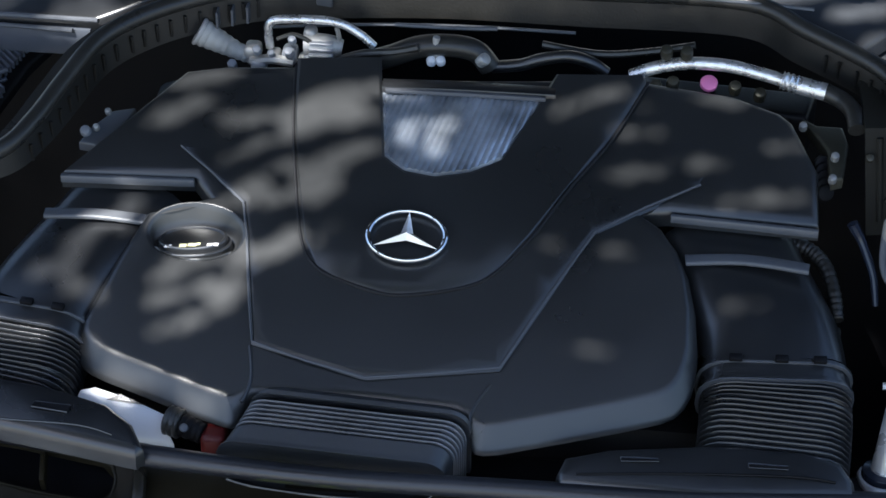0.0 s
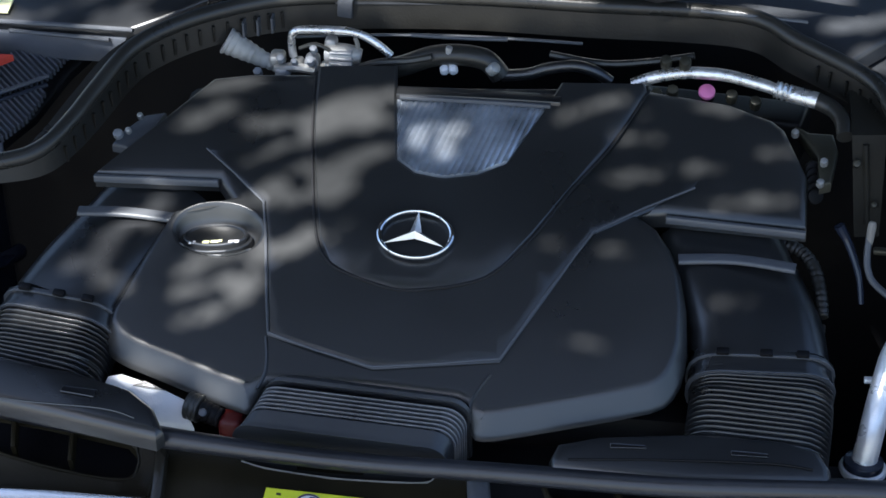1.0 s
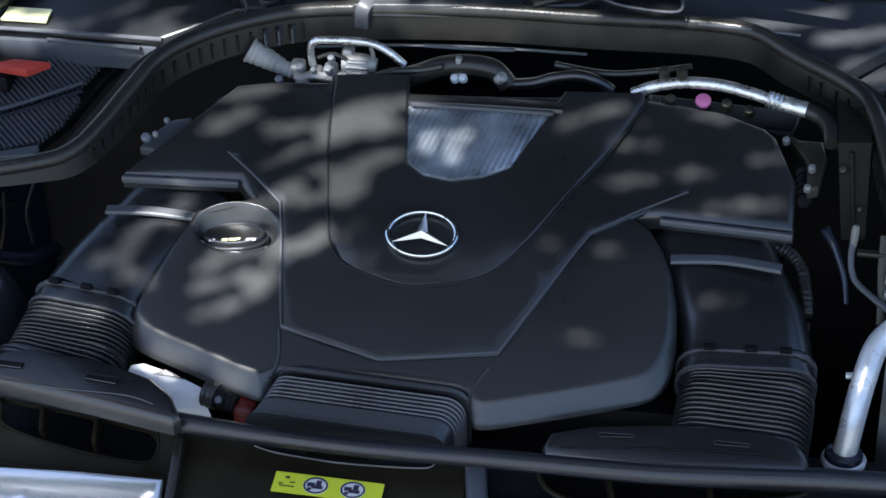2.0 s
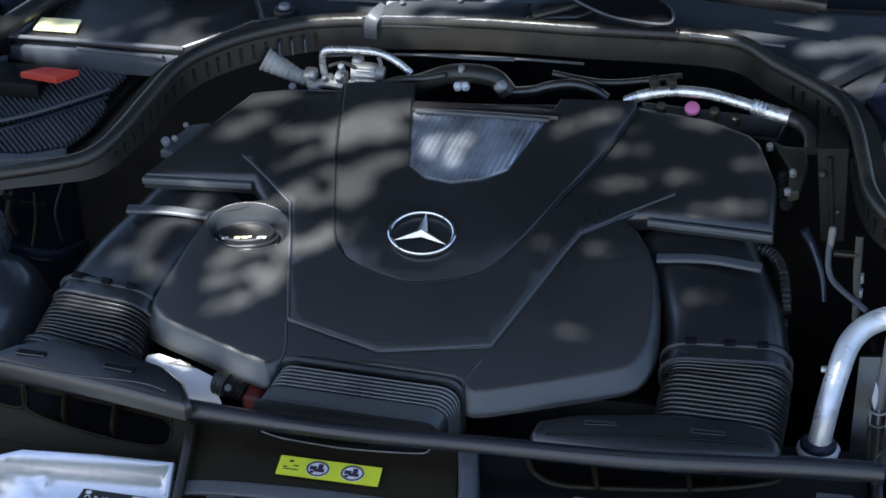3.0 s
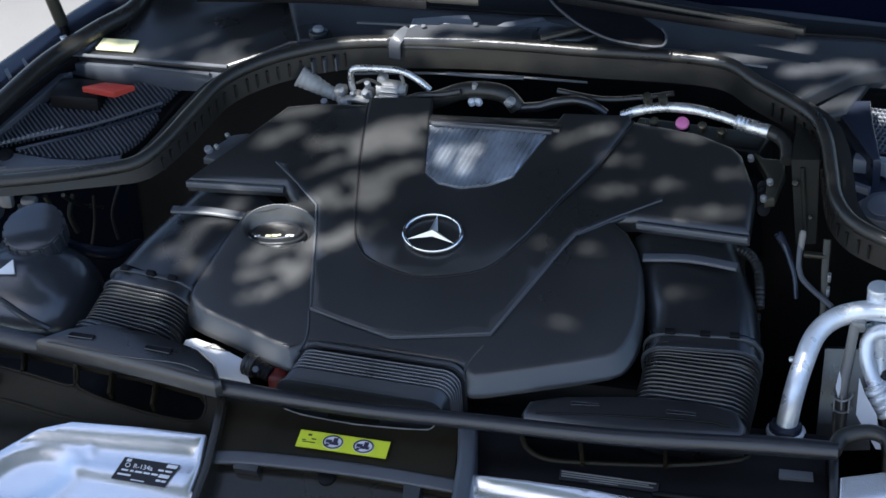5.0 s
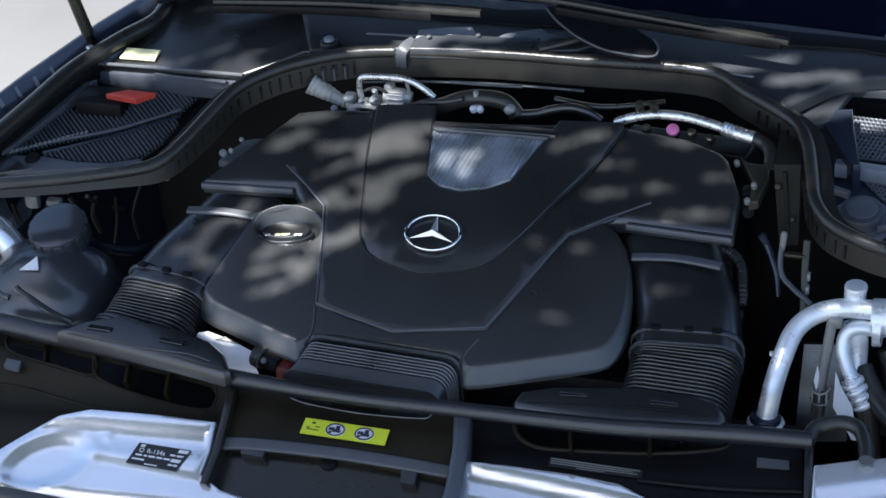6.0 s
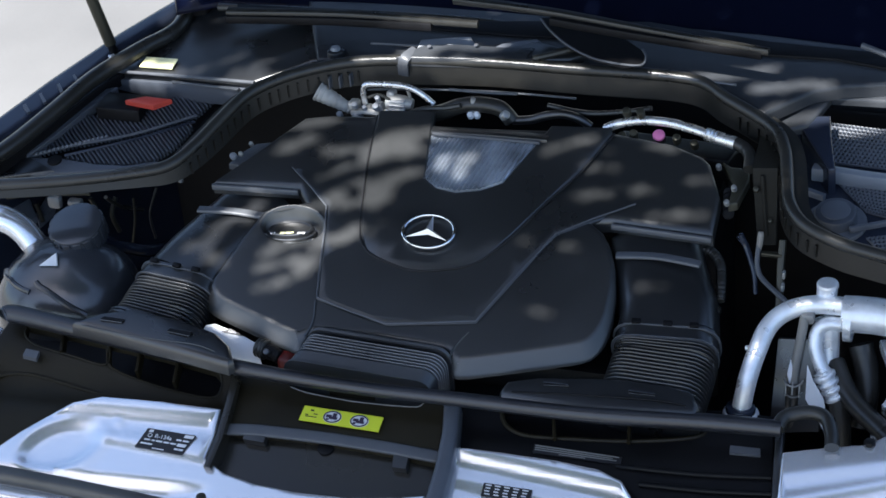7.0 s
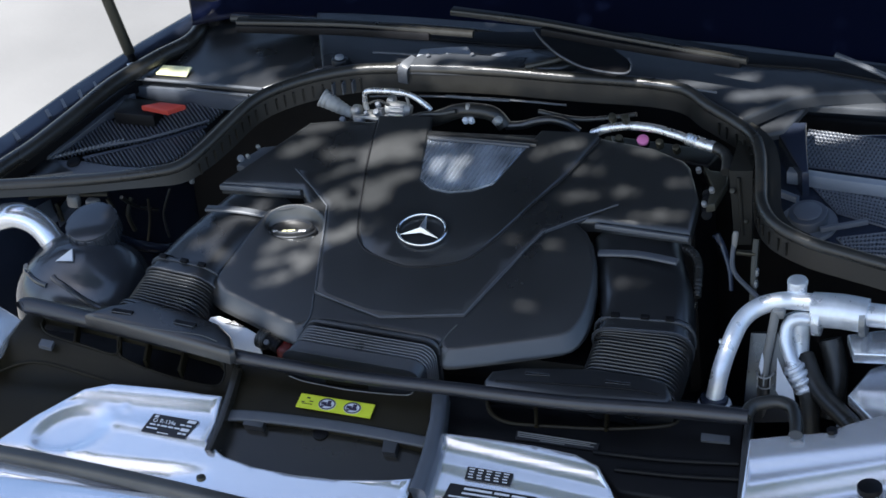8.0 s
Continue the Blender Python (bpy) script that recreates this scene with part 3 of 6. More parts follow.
def front_duct():
    t = thing("front_bellows", "ribbed black plastic intake bellows at the cover front", "air duct")

    def station(k, g=0.0):
        """A section of the flat hose, k of the way along it, shrunk by g: open below, its ends rounded."""
        c = Vector((-0.022 - 0.020 * k, -0.167 - 0.034 * k, 0.8615 - 0.0275 * k))
        hw, out = 0.096 + 0.002 * k - g, []
        for cx, r, a0 in ((-hw + 0.016, 0.016, 180), (hw - 0.021, 0.021, 90)):
            for j in range(8):
                a = radians(a0 - 90 * j / 7)
                out.append(c + Vector((cx + r * math.cos(a), 0.63 * g, -0.78 * g - r + r * math.sin(a) + (0.004 if cx < 0 else -0.004))))
        return [c + Vector((-hw, 0.63 * g, -0.07))] + out + [c + Vector((hw, 0.63 * g, -0.07))]
    bm = bmesh.new()
    rings(bm, [station(-0.2, 0.008), station(-0.14, 0.002), station(-0.10, 0.0), station(-0.02, -0.0006), station(-0.005, 0.0004), station(0.0, 0.012)])
    part("collar", bm, BELLOWS, t, "pale-edged collar of the cover")
    bm = bmesh.new()
    loops, n = [], 6
    for i in range(n * 12 + 1):
        f = i / 12 % 1.0
        ridge = min(1.0, f / 0.12) * min(1.0, max(0.0, (0.62 - f) / 0.14)) - 0.05 * abs(f - 0.3)
        loops.append(station(0.10 + 0.53 * i / (n * 12), 0.0002 + 0.010 * (1 - ridge)))
    rings(bm, loops)
    part("bellows", bm, LITFOLDS, t, smooth=35)
    bm = bmesh.new()
    rings(bm, [station(0.60, 0.004), station(0.625, 0.0006), station(0.66, 0.0), station(0.88, -0.0006), station(0.96, -0.0022), station(1.0, -0.0026), station(1.03, -0.001), station(1.04, 0.004)])
    part("flange", bm, BELLOWS, t, "smooth apron of the bellows", 50)
    return t


front_duct()


# ---- front panel ----
def label_on_box(quad, thick=0.006):
    bm = bmesh.new()
    P = [Vector(p) for p in quad]
    rings(bm, [[p - Vector((0, 0, thick)) for p in P], P])
    return bm


def fz(x, y):
    return 0.9 + 0.4 * y


def tz(x, y):
    """The hollow of the trough beside the crossbar."""
    s = min(1, max(0, (y + 0.278 - 0.045 * (x + 0.42)) / 0.085))
    return fz(x, y) - 0.02 - 0.016 * math.sin(math.pi * s) ** 1.5


def lock_panel():
    t = thing("lock_panel", "black plastic front panel behind the grille", "front panel")
    part("crossbar", tube([(-0.558, -0.178, 0.835), (-0.540, -0.173, 0.836), (-0.407, -0.190, 0.832), (-0.223, -0.213, 0.827), (-0.051, -0.223, 0.825), (0.102, -0.221, 0.825), (0.266, -0.219, 0.826), (0.414, -0.208, 0.828), (0.506, -0.204, 0.829)], lambda s: 0.0115 - 0.002 * s + 0.0015 * math.sin(9 * s), 14), BAR, t)
    hose = [(0.501, -0.205, 0.829), (0.508, -0.184, 0.833), (0.535, -0.174, 0.836), (0.556, -0.180, 0.834), (0.567, -0.205, 0.829), (0.570, -0.223, 0.825)]
    part("hose_end", tube(hose, 0.009, 12), RUBBER, t)
    slot_a = [(-0.534, -0.166), (-0.476, -0.170), (-0.413, -0.176), (-0.403, -0.203), (-0.454, -0.199), (-0.512, -0.191), (-0.532, -0.179)]
    slot_b = [(-0.406, -0.177), (-0.326, -0.184), (-0.247, -0.193), (-0.236, -0.200), (-0.234, -0.210), (-0.245, -0.221), (-0.311, -0.218), (-0.394, -0.205)]
    part("left_trough", shell([(-0.748, -0.302), (-0.624, -0.249), (-0.578, -0.207), (-0.564, -0.157), (-0.423, -0.166), (-0.233, -0.188), (-0.212, -0.198), (-0.213, -0.250), (-0.225, -0.264), (-0.381, -0.265), (-0.455, -0.298), (-0.518, -0.357), (-0.677, -0.440)], tz, 0.012, 0.004, 3, holes=[slot_a, slot_b], step=0.012), TROUGH, t, "dusty brown-black plastic trough with slots")
    for h in (slot_a, slot_b):
        part("slot_rim", tube([(p[0], p[1], tz(*p) - 0.001) for p in h + h[:1]], 0.0017, 8, 4), TROUGH, t)
    part("trough_clip", label_on_box([(-0.518, -0.206, 0.806), (-0.498, -0.207, 0.805), (-0.498, -0.218, 0.801), (-0.519, -0.216, 0.802)]), EDGE, t)
    part("trough_fold", tube([(p[0], p[1], tz(p[0], p[1])) for p in [(-0.591, -0.258, 0.777), (-0.524, -0.225, 0.790), (-0.393, -0.237, 0.785), (-0.303, -0.241, 0.784), (-0.220, -0.238, 0.785)]], 0.0025, 8), TROUGH, t)
    slot_c = [(-0.143, -0.1985), (-0.055, -0.2005), (0.047, -0.1985), (0.046, -0.204), (0.040, -0.2095), (0.011, -0.212), (-0.049, -0.2135), (-0.112, -0.2095), (-0.135, -0.2045)]
    tray_hi = [(-0.213, -0.188), (-0.064, -0.192), (0.075, -0.191), (0.087, -0.278), (-0.006, -0.271), (-0.105, -0.269), (-0.192, -0.273), (-0.209, -0.262)]
    part("upper_tray", shell(tray_hi, lambda x, y: fz(x, y) - 0.02, 0.012, 0.003, 3, holes=[slot_c], step=0.04), TROUGH, t, "dusty black plastic tray under the crossbar")
    part("slot_rim", tube([(p[0], p[1], fz(*p) - 0.021) for p in slot_c[3:]], 0.001, 8, 4), GREYBOOT, t, "pale lip of the slot")
    # paler than the tray, for the light caught along the bend
    part("tray_step", sweep(smoothline([(x, y, fz(x, y) - 0.0165) for x, y in ((-0.204, -0.276), (-0.161, -0.2715), (-0.070, -0.2695), (0.010, -0.271), (0.086, -0.2745))], 6), lambda s: roundrect(0.0085, 0.006, 0.0029, 4), up=(0, -0.37, 0.93)), EDGE, t, "tray step, made paler where its bend catches light")
    part("lower_tray", shell([(-0.212, -0.259), (-0.128, -0.256), (-0.045, -0.257), (0.083, -0.269), (0.087, -0.325), (0.054, -0.334), (-0.016, -0.342), (-0.080, -0.344), (-0.138, -0.341), (-0.183, -0.333), (-0.219, -0.318)], lambda x, y: 0.868 + 0.4 * y, 0.012, 0.003, 3, step=0.02), TRAYBLACK, t, "glossy black lower tray")
    part("dimple", disc([(-0.066, -0.272, 0.759)][0], 0.011, 0.004, 20, 0.002, (0, -0.37, 1)), DARK, t)
    for c in ([(-0.176, -0.268, 0.766), (-0.146, -0.269, 0.765), (-0.146, -0.283, 0.760), (-0.175, -0.282, 0.760)], [(0.028, -0.273, 0.764), (0.048, -0.274, 0.763), (0.049, -0.292, 0.756), (0.031, -0.292, 0.756)]):
        label_on("lug", c, PLASTIC, t, 0.008, 0.012)
    # uprights between the compartments
    part("upright", sweep([(-0.209, -0.211, 0.810), (-0.205, -0.249, 0.795), (-0.202, -0.300, 0.775), (-0.205, -0.339, 0.759)], lambda s: roundrect(0.005, 0.04, 0.002, 2)), TRAYBLACK, t, "grey-black upright rib")
    part("upright", sweep([(0.087, -0.209, 0.811), (0.095, -0.249, 0.795), (0.099, -0.298, 0.776), (0.098, -0.349, 0.755)], lambda s: roundrect(0.0105, 0.04, 0.007, 3)), SLAT, t, "grey-black upright rib")
    slot_d = [(0.142, -0.180), (0.220, -0.178), (0.312, -0.173), (0.396, -0.172), (0.396, -0.186), (0.319, -0.202), (0.221, -0.211), (0.178, -0.212), (0.153, -0.201)]
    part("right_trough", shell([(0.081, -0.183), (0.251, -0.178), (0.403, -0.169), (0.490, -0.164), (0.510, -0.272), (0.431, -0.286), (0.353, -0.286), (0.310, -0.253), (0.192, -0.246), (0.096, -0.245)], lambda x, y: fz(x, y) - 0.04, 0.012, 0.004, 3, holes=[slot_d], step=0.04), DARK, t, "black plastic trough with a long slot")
    part("slot_rim", tube([(p[0], p[1], fz(*p) - 0.041) for p in slot_d + slot_d[:1]], 0.0032, 8, 4), TROUGH, t)
    for line in ([(0.214, -0.190, 0.794), (0.223, -0.219, 0.782)], [(0.311, -0.184, 0.796), (0.316, -0.211, 0.786)], [(-0.477, -0.172, 0.816), (-0.469, -0.200, 0.805)], [(-0.358, -0.186, 0.811), (-0.352, -0.215, 0.799)], [(-0.300, -0.192, 0.808), (-0.295, -0.223, 0.796)]):
        part("slot_web", sweep(line, lambda s: roundrect(0.0022, 0.02, 0.001, 2)), TROUGH, t)
    for line in ([(0.341, -0.260, 0.760), (0.424, -0.257, 0.761), (0.502, -0.250, 0.764)], [(0.307, -0.241, 0.768), (0.405, -0.238, 0.769), (0.498, -0.229, 0.772)]):
        part("trough_fold", tube(line, 0.003, 8), DARK, t)
    part("end_rib", sweep([(0.499, -0.175, 0.810), (0.504, -0.218, 0.793), (0.514, -0.289, 0.764)], lambda s: roundrect(0.005, 0.03, 0.002, 2)), PLASTIC, t)
    # dark sheet added behind the slots, in place of the shade in them
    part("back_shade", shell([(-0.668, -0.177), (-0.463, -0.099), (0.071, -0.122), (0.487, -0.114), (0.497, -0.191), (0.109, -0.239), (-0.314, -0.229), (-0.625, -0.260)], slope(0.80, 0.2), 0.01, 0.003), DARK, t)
    return t


lock_panel()


def silver_panel(name, outline, top, label):
    t = thing(name, label, "body panel", group="silver body panels at the front")
    part("sheet", shell(outline, top, 0.01, 0.004, 3, step=0.005), PAINT, t)
    return t


def fold(v, at, width, drop):
    """A pressed step in a sheet: it falls by drop over the width, towards the front."""
    e = min(1, max(0, (at + width / 2 - v) / width))
    return -drop * e * e * (3 - 2 * e)


def left_top(x, y):
    v = y + 0.281 - 0.045 * (x + 0.42)
    side = min(1, max(0, (x + 0.385) / 0.03))
    # a shallow round dish with a raised rim at the outer end
    d = math.hypot((x + 0.418) / 0.052, (y + 0.331 - 0.3 * (x + 0.418)) / 0.034)
    dish = 1 / (1 + math.exp((d - 0.9) * 9))
    rim = math.exp(-((d - 1.1) / 0.2) ** 2)
    z = 0.892 + 0.4 * y + fold(v, 0.0, 0.02, 0.006) + side * (fold(v, -0.026, 0.018, -0.0014) + fold(v, -0.044 - 0.1 * (x + 0.3), 0.009, 0.0026)) + min(1, max(0, (-0.19 - x) / 0.06)) * fold(v, -0.088, 0.014, 0.008)
    knob = math.exp(-(((x + 0.349) / 0.006) ** 2 + ((y + 0.290) / 0.004) ** 2))
    return z - 0.005 * dish + 0.0012 * rim + 0.0022 * knob


left_silver = silver_panel("silver_panel", [(-0.694, -0.475), (-0.586, -0.400), (-0.516, -0.357), (-0.480, -0.318), (-0.448, -0.290), (-0.420, -0.273), (-0.382, -0.260), (-0.296, -0.256), (-0.215, -0.256), (-0.212, -0.291), (-0.214, -0.3205), (-0.183, -0.3345), (-0.138, -0.3425), (-0.080, -0.3455), (-0.016, -0.3435), (0.054, -0.3355), (0.086, -0.329), (0.083, -0.368), (0.070, -0.395), (-0.150, -0.413), (-0.320, -0.406), (-0.495, -0.403), (-0.662, -0.536)], left_top, "bright silver painted panel with a black sticker")
q = laid([(-0.304, -0.293, 0.776), (-0.235, -0.295, 0.775), (-0.246, -0.323, 0.764), (-0.313, -0.320, 0.765)], left_top)
lab = label_on("label", q, BLACKLAB, left_silver, 0.0022, 0.0016)
words_on("words", "R-134a", q, 0.25, 0.42, 0.0085, PRINT, lab, 0.0024)
bars_on("print", q, [(0.80, 0.98, 0.05, 0.19), (0.70, 0.80, 0.31, 0.38), (0.83, 0.95, 0.31, 0.38), (0.08, 0.20, 0.52, 0.59), (0.24, 0.30, 0.52, 0.59), (0.33, 0.46, 0.52, 0.59), (0.49, 0.60, 0.52, 0.59), (0.63, 0.75, 0.52, 0.59), (0.78, 0.96, 0.50, 0.64), (0.06, 0.3, 0.72, 0.79), (0.78, 0.86, 0.74, 0.82), (0.88, 0.96, 0.74, 0.82), (0.35, 0.6, 0.90, 0.94)], PRINT, lab, 0.0028)
ring_c = in_quad(q, 0.14, 0.36)
part("sign_ring", tube([ring_c + Vector((0.0028 * math.cos(a), 0.0024 * math.sin(a), 0.0026 + 0.001 * math.sin(a))) for a in [math.pi * k / 8 for k in range(17)]], 0.0005, 6, 1), PRINT, lab)
bars_on("warning_sign", q, [(0.07, 0.15, 0.06, 0.18)], PRINT, lab, 0.0028)


def right_top(x, y):
    v = y + 0.268 + 0.08 * (x - 0.16)
    return 0.879 + 0.4 * y + fold(v, 0.0, 0.016, 0.008) + fold(v, -0.032, 0.007, 0.002) + fold(v, -0.07, 0.012, 0.005)


right_silver = silver_panel("silver_panel", [(0.102, -0.254), (0.164, -0.253), (0.234, -0.254), (0.289, -0.258), (0.323, -0.270), (0.345, -0.292), (0.367, -0.324), (0.222, -0.345), (0.085, -0.366), (0.092, -0.331)], right_top, "bright silver painted panel with printed stickers")
q = laid([(0.151, -0.292, 0.761), (0.214, -0.293, 0.761), (0.213, -0.309, 0.755), (0.151, -0.308, 0.755)], right_top)
lab = label_on("label", q, BLACKLAB, right_silver, 0.0022, 0.0016)
bars_on("print", q, [(0.05 + 0.19 * i + 0.012 * (j % 2), 0.17 + 0.19 * i - 0.01 * (j % 3), 0.09 + 0.22 * j, 0.17 + 0.22 * j) for i in range(5) for j in range(4)], PRINT, lab, 0.0028)
q = laid([(0.134, -0.316, 0.751), (0.253, -0.318, 0.751), (0.247, -0.352, 0.737), (0.124, -0.353, 0.737)], right_top)
lab = label_on("label", q, BLACKLAB, right_silver, 0.0022, 0.0016)
bars_on("print", q, [(0.18, 0.5, 0.08, 0.15), (0.53, 0.7, 0.08, 0.15), (0.73, 0.9, 0.08, 0.15), (0.18, 0.6, 0.24, 0.30), (0.63, 0.95, 0.24, 0.30), (0.05, 0.3, 0.40, 0.45), (0.33, 0.6, 0.40, 0.45), (0.65, 0.95, 0.40, 0.45), (0.05, 0.9, 0.6, 0.65)], PRINT, lab, 0.0028)

silver_panel("silver_panel", [(-0.801, -0.198), (-0.628, -0.132), (-0.575, -0.160), (-0.574, -0.207), (-0.567, -0.244), (-0.649, -0.444)], slope(0.8), "pale silver painted wing corner beside the crossbar")
far_silver = silver_panel("silver_panel", [(0.511, -0.226), (0.562, -0.212), (0.610, -0.201), (0.628, -0.187), (0.680, -0.162), (0.729, -0.195), (0.746, -0.294), (0.519, -0.330)], lambda x, y: 0.892 + 0.35 * y + fold(y - 0.3 * (x - 0.57), -0.250, 0.022, 0.0025) + fold(y - 0.36 * (x - 0.57), -0.286, 0.03, 0.010), "pale silver painted headlamp panel")
part("bolt", disc([(0.612, -0.204, 0.822)][0], 0.007, 0.006, 6), DARK, far_silver)
part("bolt", disc([(0.673, -0.276, 0.796)][0], 0.016, 0.008, 12), DARK, far_silver)

# stickers on the black panels
q = [(-0.106, -0.232, 0.791), (0.002, -0.234, 0.790), (0.001, -0.254, 0.782), (-0.108, -0.252, 0.783)]
lab = tagged(label_on("yellow_label", q, YELLOW, None, 0.0016, 0.0016), "yellow-green warning sticker on the black tray", "sticker")
for u in (0.39, 0.73):
    c = in_quad(q, u, 0.5)
    bm = bmesh.new()
    ex, ey = (Vector(q[1]) - Vector(q[0])).normalized(), (Vector(q[3]) - Vector(q[0])).normalized()
    nz = ey.cross(ex).normalized()
    ringv = [c + nz * 0.0022 + ex * 0.0125 * math.cos(a) + ey * 0.0092 * math.sin(a) for a in [2 * math.pi * i / 24 for i in range(24)]]
    rings(bm, [[p - nz * 0.0008 for p in ringv], ringv])
    sign = part("sign_disc", bm, PRINT, lab, "white round sign")
    part("sign_border", tube([c + nz * 0.0024 + ex * 0.0112 * math.cos(a) + ey * 0.0080 * math.sin(a) for a in [2 * math.pi * i / 32 for i in range(33)]], 0.0009, 6, 1), INK, sign)
    bars_on("sign_ring", [c + ex * a + ey * b for a, b in ((-0.012, -0.008), (0.012, -0.008), (0.012, 0.008), (-0.012, 0.008))], [(0.15, 0.45, 0.35, 0.6), (0.35, 0.8, 0.5, 0.72), (0.5, 0.72, 0.15, 0.5), (0.2, 0.35, 0.68, 0.85)], INK, sign, 0.0028)
bars_on("print", q, [(0.05, 0.09, 0.55, 0.6), (0.10, 0.14, 0.2, 0.3), (0.15, 0.2, 0.45, 0.5), (0.06, 0.2, 0.66, 0.7)], OLIVE, lab, 0.0022)
q = [(0.198, -0.225, 0.772), (0.312, -0.227, 0.771), (0.312, -0.238, 0.767), (0.199, -0.237, 0.767)]
lab = tagged(label_on("grey_label", q, BLACKLAB, None, 0.002, 0.002), "black sticker with small grey print", "sticker")
bars_on("print", q, [(0.02, 0.97, 0.12, 0.24), (0.02, 0.9, 0.36, 0.46), (0.02, 0.95, 0.58, 0.68), (0.3, 0.6, 0.8, 0.88)], GREYBOOT, lab, 0.003)
q = [(0.441, -0.195, 0.784), (0.478, -0.194, 0.784), (0.480, -0.204, 0.781), (0.442, -0.205, 0.780)]
tagged(label_on("grey_tag", q, EDGE, None, 0.004, 0.005), "small grey tag on the black trough", "tag")
# grille rail along the lower edge
rail = thing("grille_rail", "long olive-black grille rail", "grille rail")
part("rail", sweep(smoothline([(-0.554, -0.385, 0.746), (-0.501, -0.384, 0.747), (-0.368, -0.389, 0.745), (-0.237, -0.397, 0.742), (-0.134, -0.405, 0.739), (0.014, -0.415, 0.736)], 6), lambda s: roundrect(0.011, 0.02, 0.006, 3)), RAILGREY, rail)
part("clip", disc([(-0.189, -0.394, 0.755)][0], 0.0065, 0.005, 16), OLIVE, rail)


# ---- bay rim: rubber seal and its channel ----
SEAL = [(-0.702, -0.071, 0.957), (-0.633, -0.057, 0.960), (-0.507, -0.030, 0.966), (-0.410, -0.002, 0.973), (-0.374, 0.019, 0.977), (-0.354, 0.057, 0.986), (-0.338, 0.106, 0.997), (-0.316, 0.162, 1.010), (-0.276, 0.201, 1.019), (-0.223, 0.229, 1.026), (-0.167, 0.248, 1.030), (-0.090, 0.258, 1.032), (0.013, 0.265, 1.034), (0.133, 0.265, 1.034), (0.292, 0.264, 1.034), (0.353, 0.231, 1.026), (0.419, 0.189, 1.016), (0.443, 0.150, 1.008), (0.457, 0.097, 0.995), (0.468, 0.054, 0.986), (0.493, 0.020, 0.978), (0.541, -0.004, 0.972), (0.595, -0.018, 0.969), (0.671, -0.035, 0.965)]


def bay_seal():
    t = thing("bay_seal", "black rubber seal around the engine bay rim", "rubber seal")
    line = smoothline(SEAL, 12)
    part("seal_tube", tube(SEAL, 0.0085, 12, 5), RUBBER, t, "glossy worn rubber tube")
    c = Vector((0.02, 0.02, 0))
    wall, lip = bmesh.new(), bmesh.new()
    loops, loops2 = [], []
    ribs = []
    for i, p in enumerate(line):
        d = (line[min(i + 1, len(line) - 1)] - line[max(i - 1, 0)])
        d.z = 0
        d.normalize()
        n = Vector((d.y, -d.x, 0))
        a = p + n * 0.006 + Vector((0, 0, -0.006))
        near = min(1.0, max(0.0, (i - 30) / 40))
        b = p + n * 0.010 + Vector((0, 0, -0.016 - 0.017 * near))
        loops.append([a, b, b - n * 0.006, a - n * 0.006])
        o = p - n * 0.004 + Vector((0, 0, -0.009))
        loops2.append([o, o - n * 0.022, o - n * 0.022 + Vector((0, 0, -0.004)), o + Vector((0, 0, -0.004))])
        ribs.append((p + n * 0.0095 + Vector((0, 0, -0.0195)), d, n))
    rings(wall, loops)
    rings(lip, loops2)
    part("channel_wall", wall, CHANNEL, t, "ribbed black plastic channel under the seal")
    part("outer_lip", lip, RUBBER, t)
    run = 0.0
    for k in range(52, len(ribs) - 30):
        run += (ribs[k][0] - ribs[k - 1][0]).length
        if run < 0.0135:
            continue
        run = 0.0
        p, d, n = ribs[k]
        if p.y > 0.2 and -0.17 < p.x < 0.36:
            continue
        bm = box(-0.0014, 0.0014, -0.002, 0.0012, -0.009, 0.009, 0.0004, 1)
        bmesh.ops.transform(bm, matrix=Matrix.Translation(p) @ Matrix((d, n, Vector((0, 0, 1)))).transposed().to_4x4(), verts=bm.verts)
        part("channel_rib", bm, CHANNEL, t)
    part("clip", sweep(smoothline([(-0.112, 0.246, 1.012), (-0.110, 0.244, 1.034), (-0.105, 0.252, 1.0425), (-0.098, 0.272, 1.0425)], 4), lambda s: roundrect(0.008, 0.004, 0.0015, 2), up=(0, -0.7, 0.7)), EDGE, t, "grey clip over the seal")
    for x, y, z in ((-0.212, 0.226, 1.010), (-0.198, 0.231, 1.011), (-0.184, 0.236, 1.012)):
        part("channel_rib", box(x - 0.0012, x + 0.0012, y - 0.012, y, z - 0.012, z + 0.006, 0.0005, 1), EDGE, t)
    line3 = smoothline([Vector(p) + Vector((0, -0.004, -0.044)) for p in SEAL[10:14]], 5)
    part("bright_edge", tube(line3, 0.0016, 8, 1), STEP, t, "pale metal edge below the channel")
    return t


bay_seal()


# ---- left tray ----
def lz(x, y):
    return 0.885 + 0.2 * y


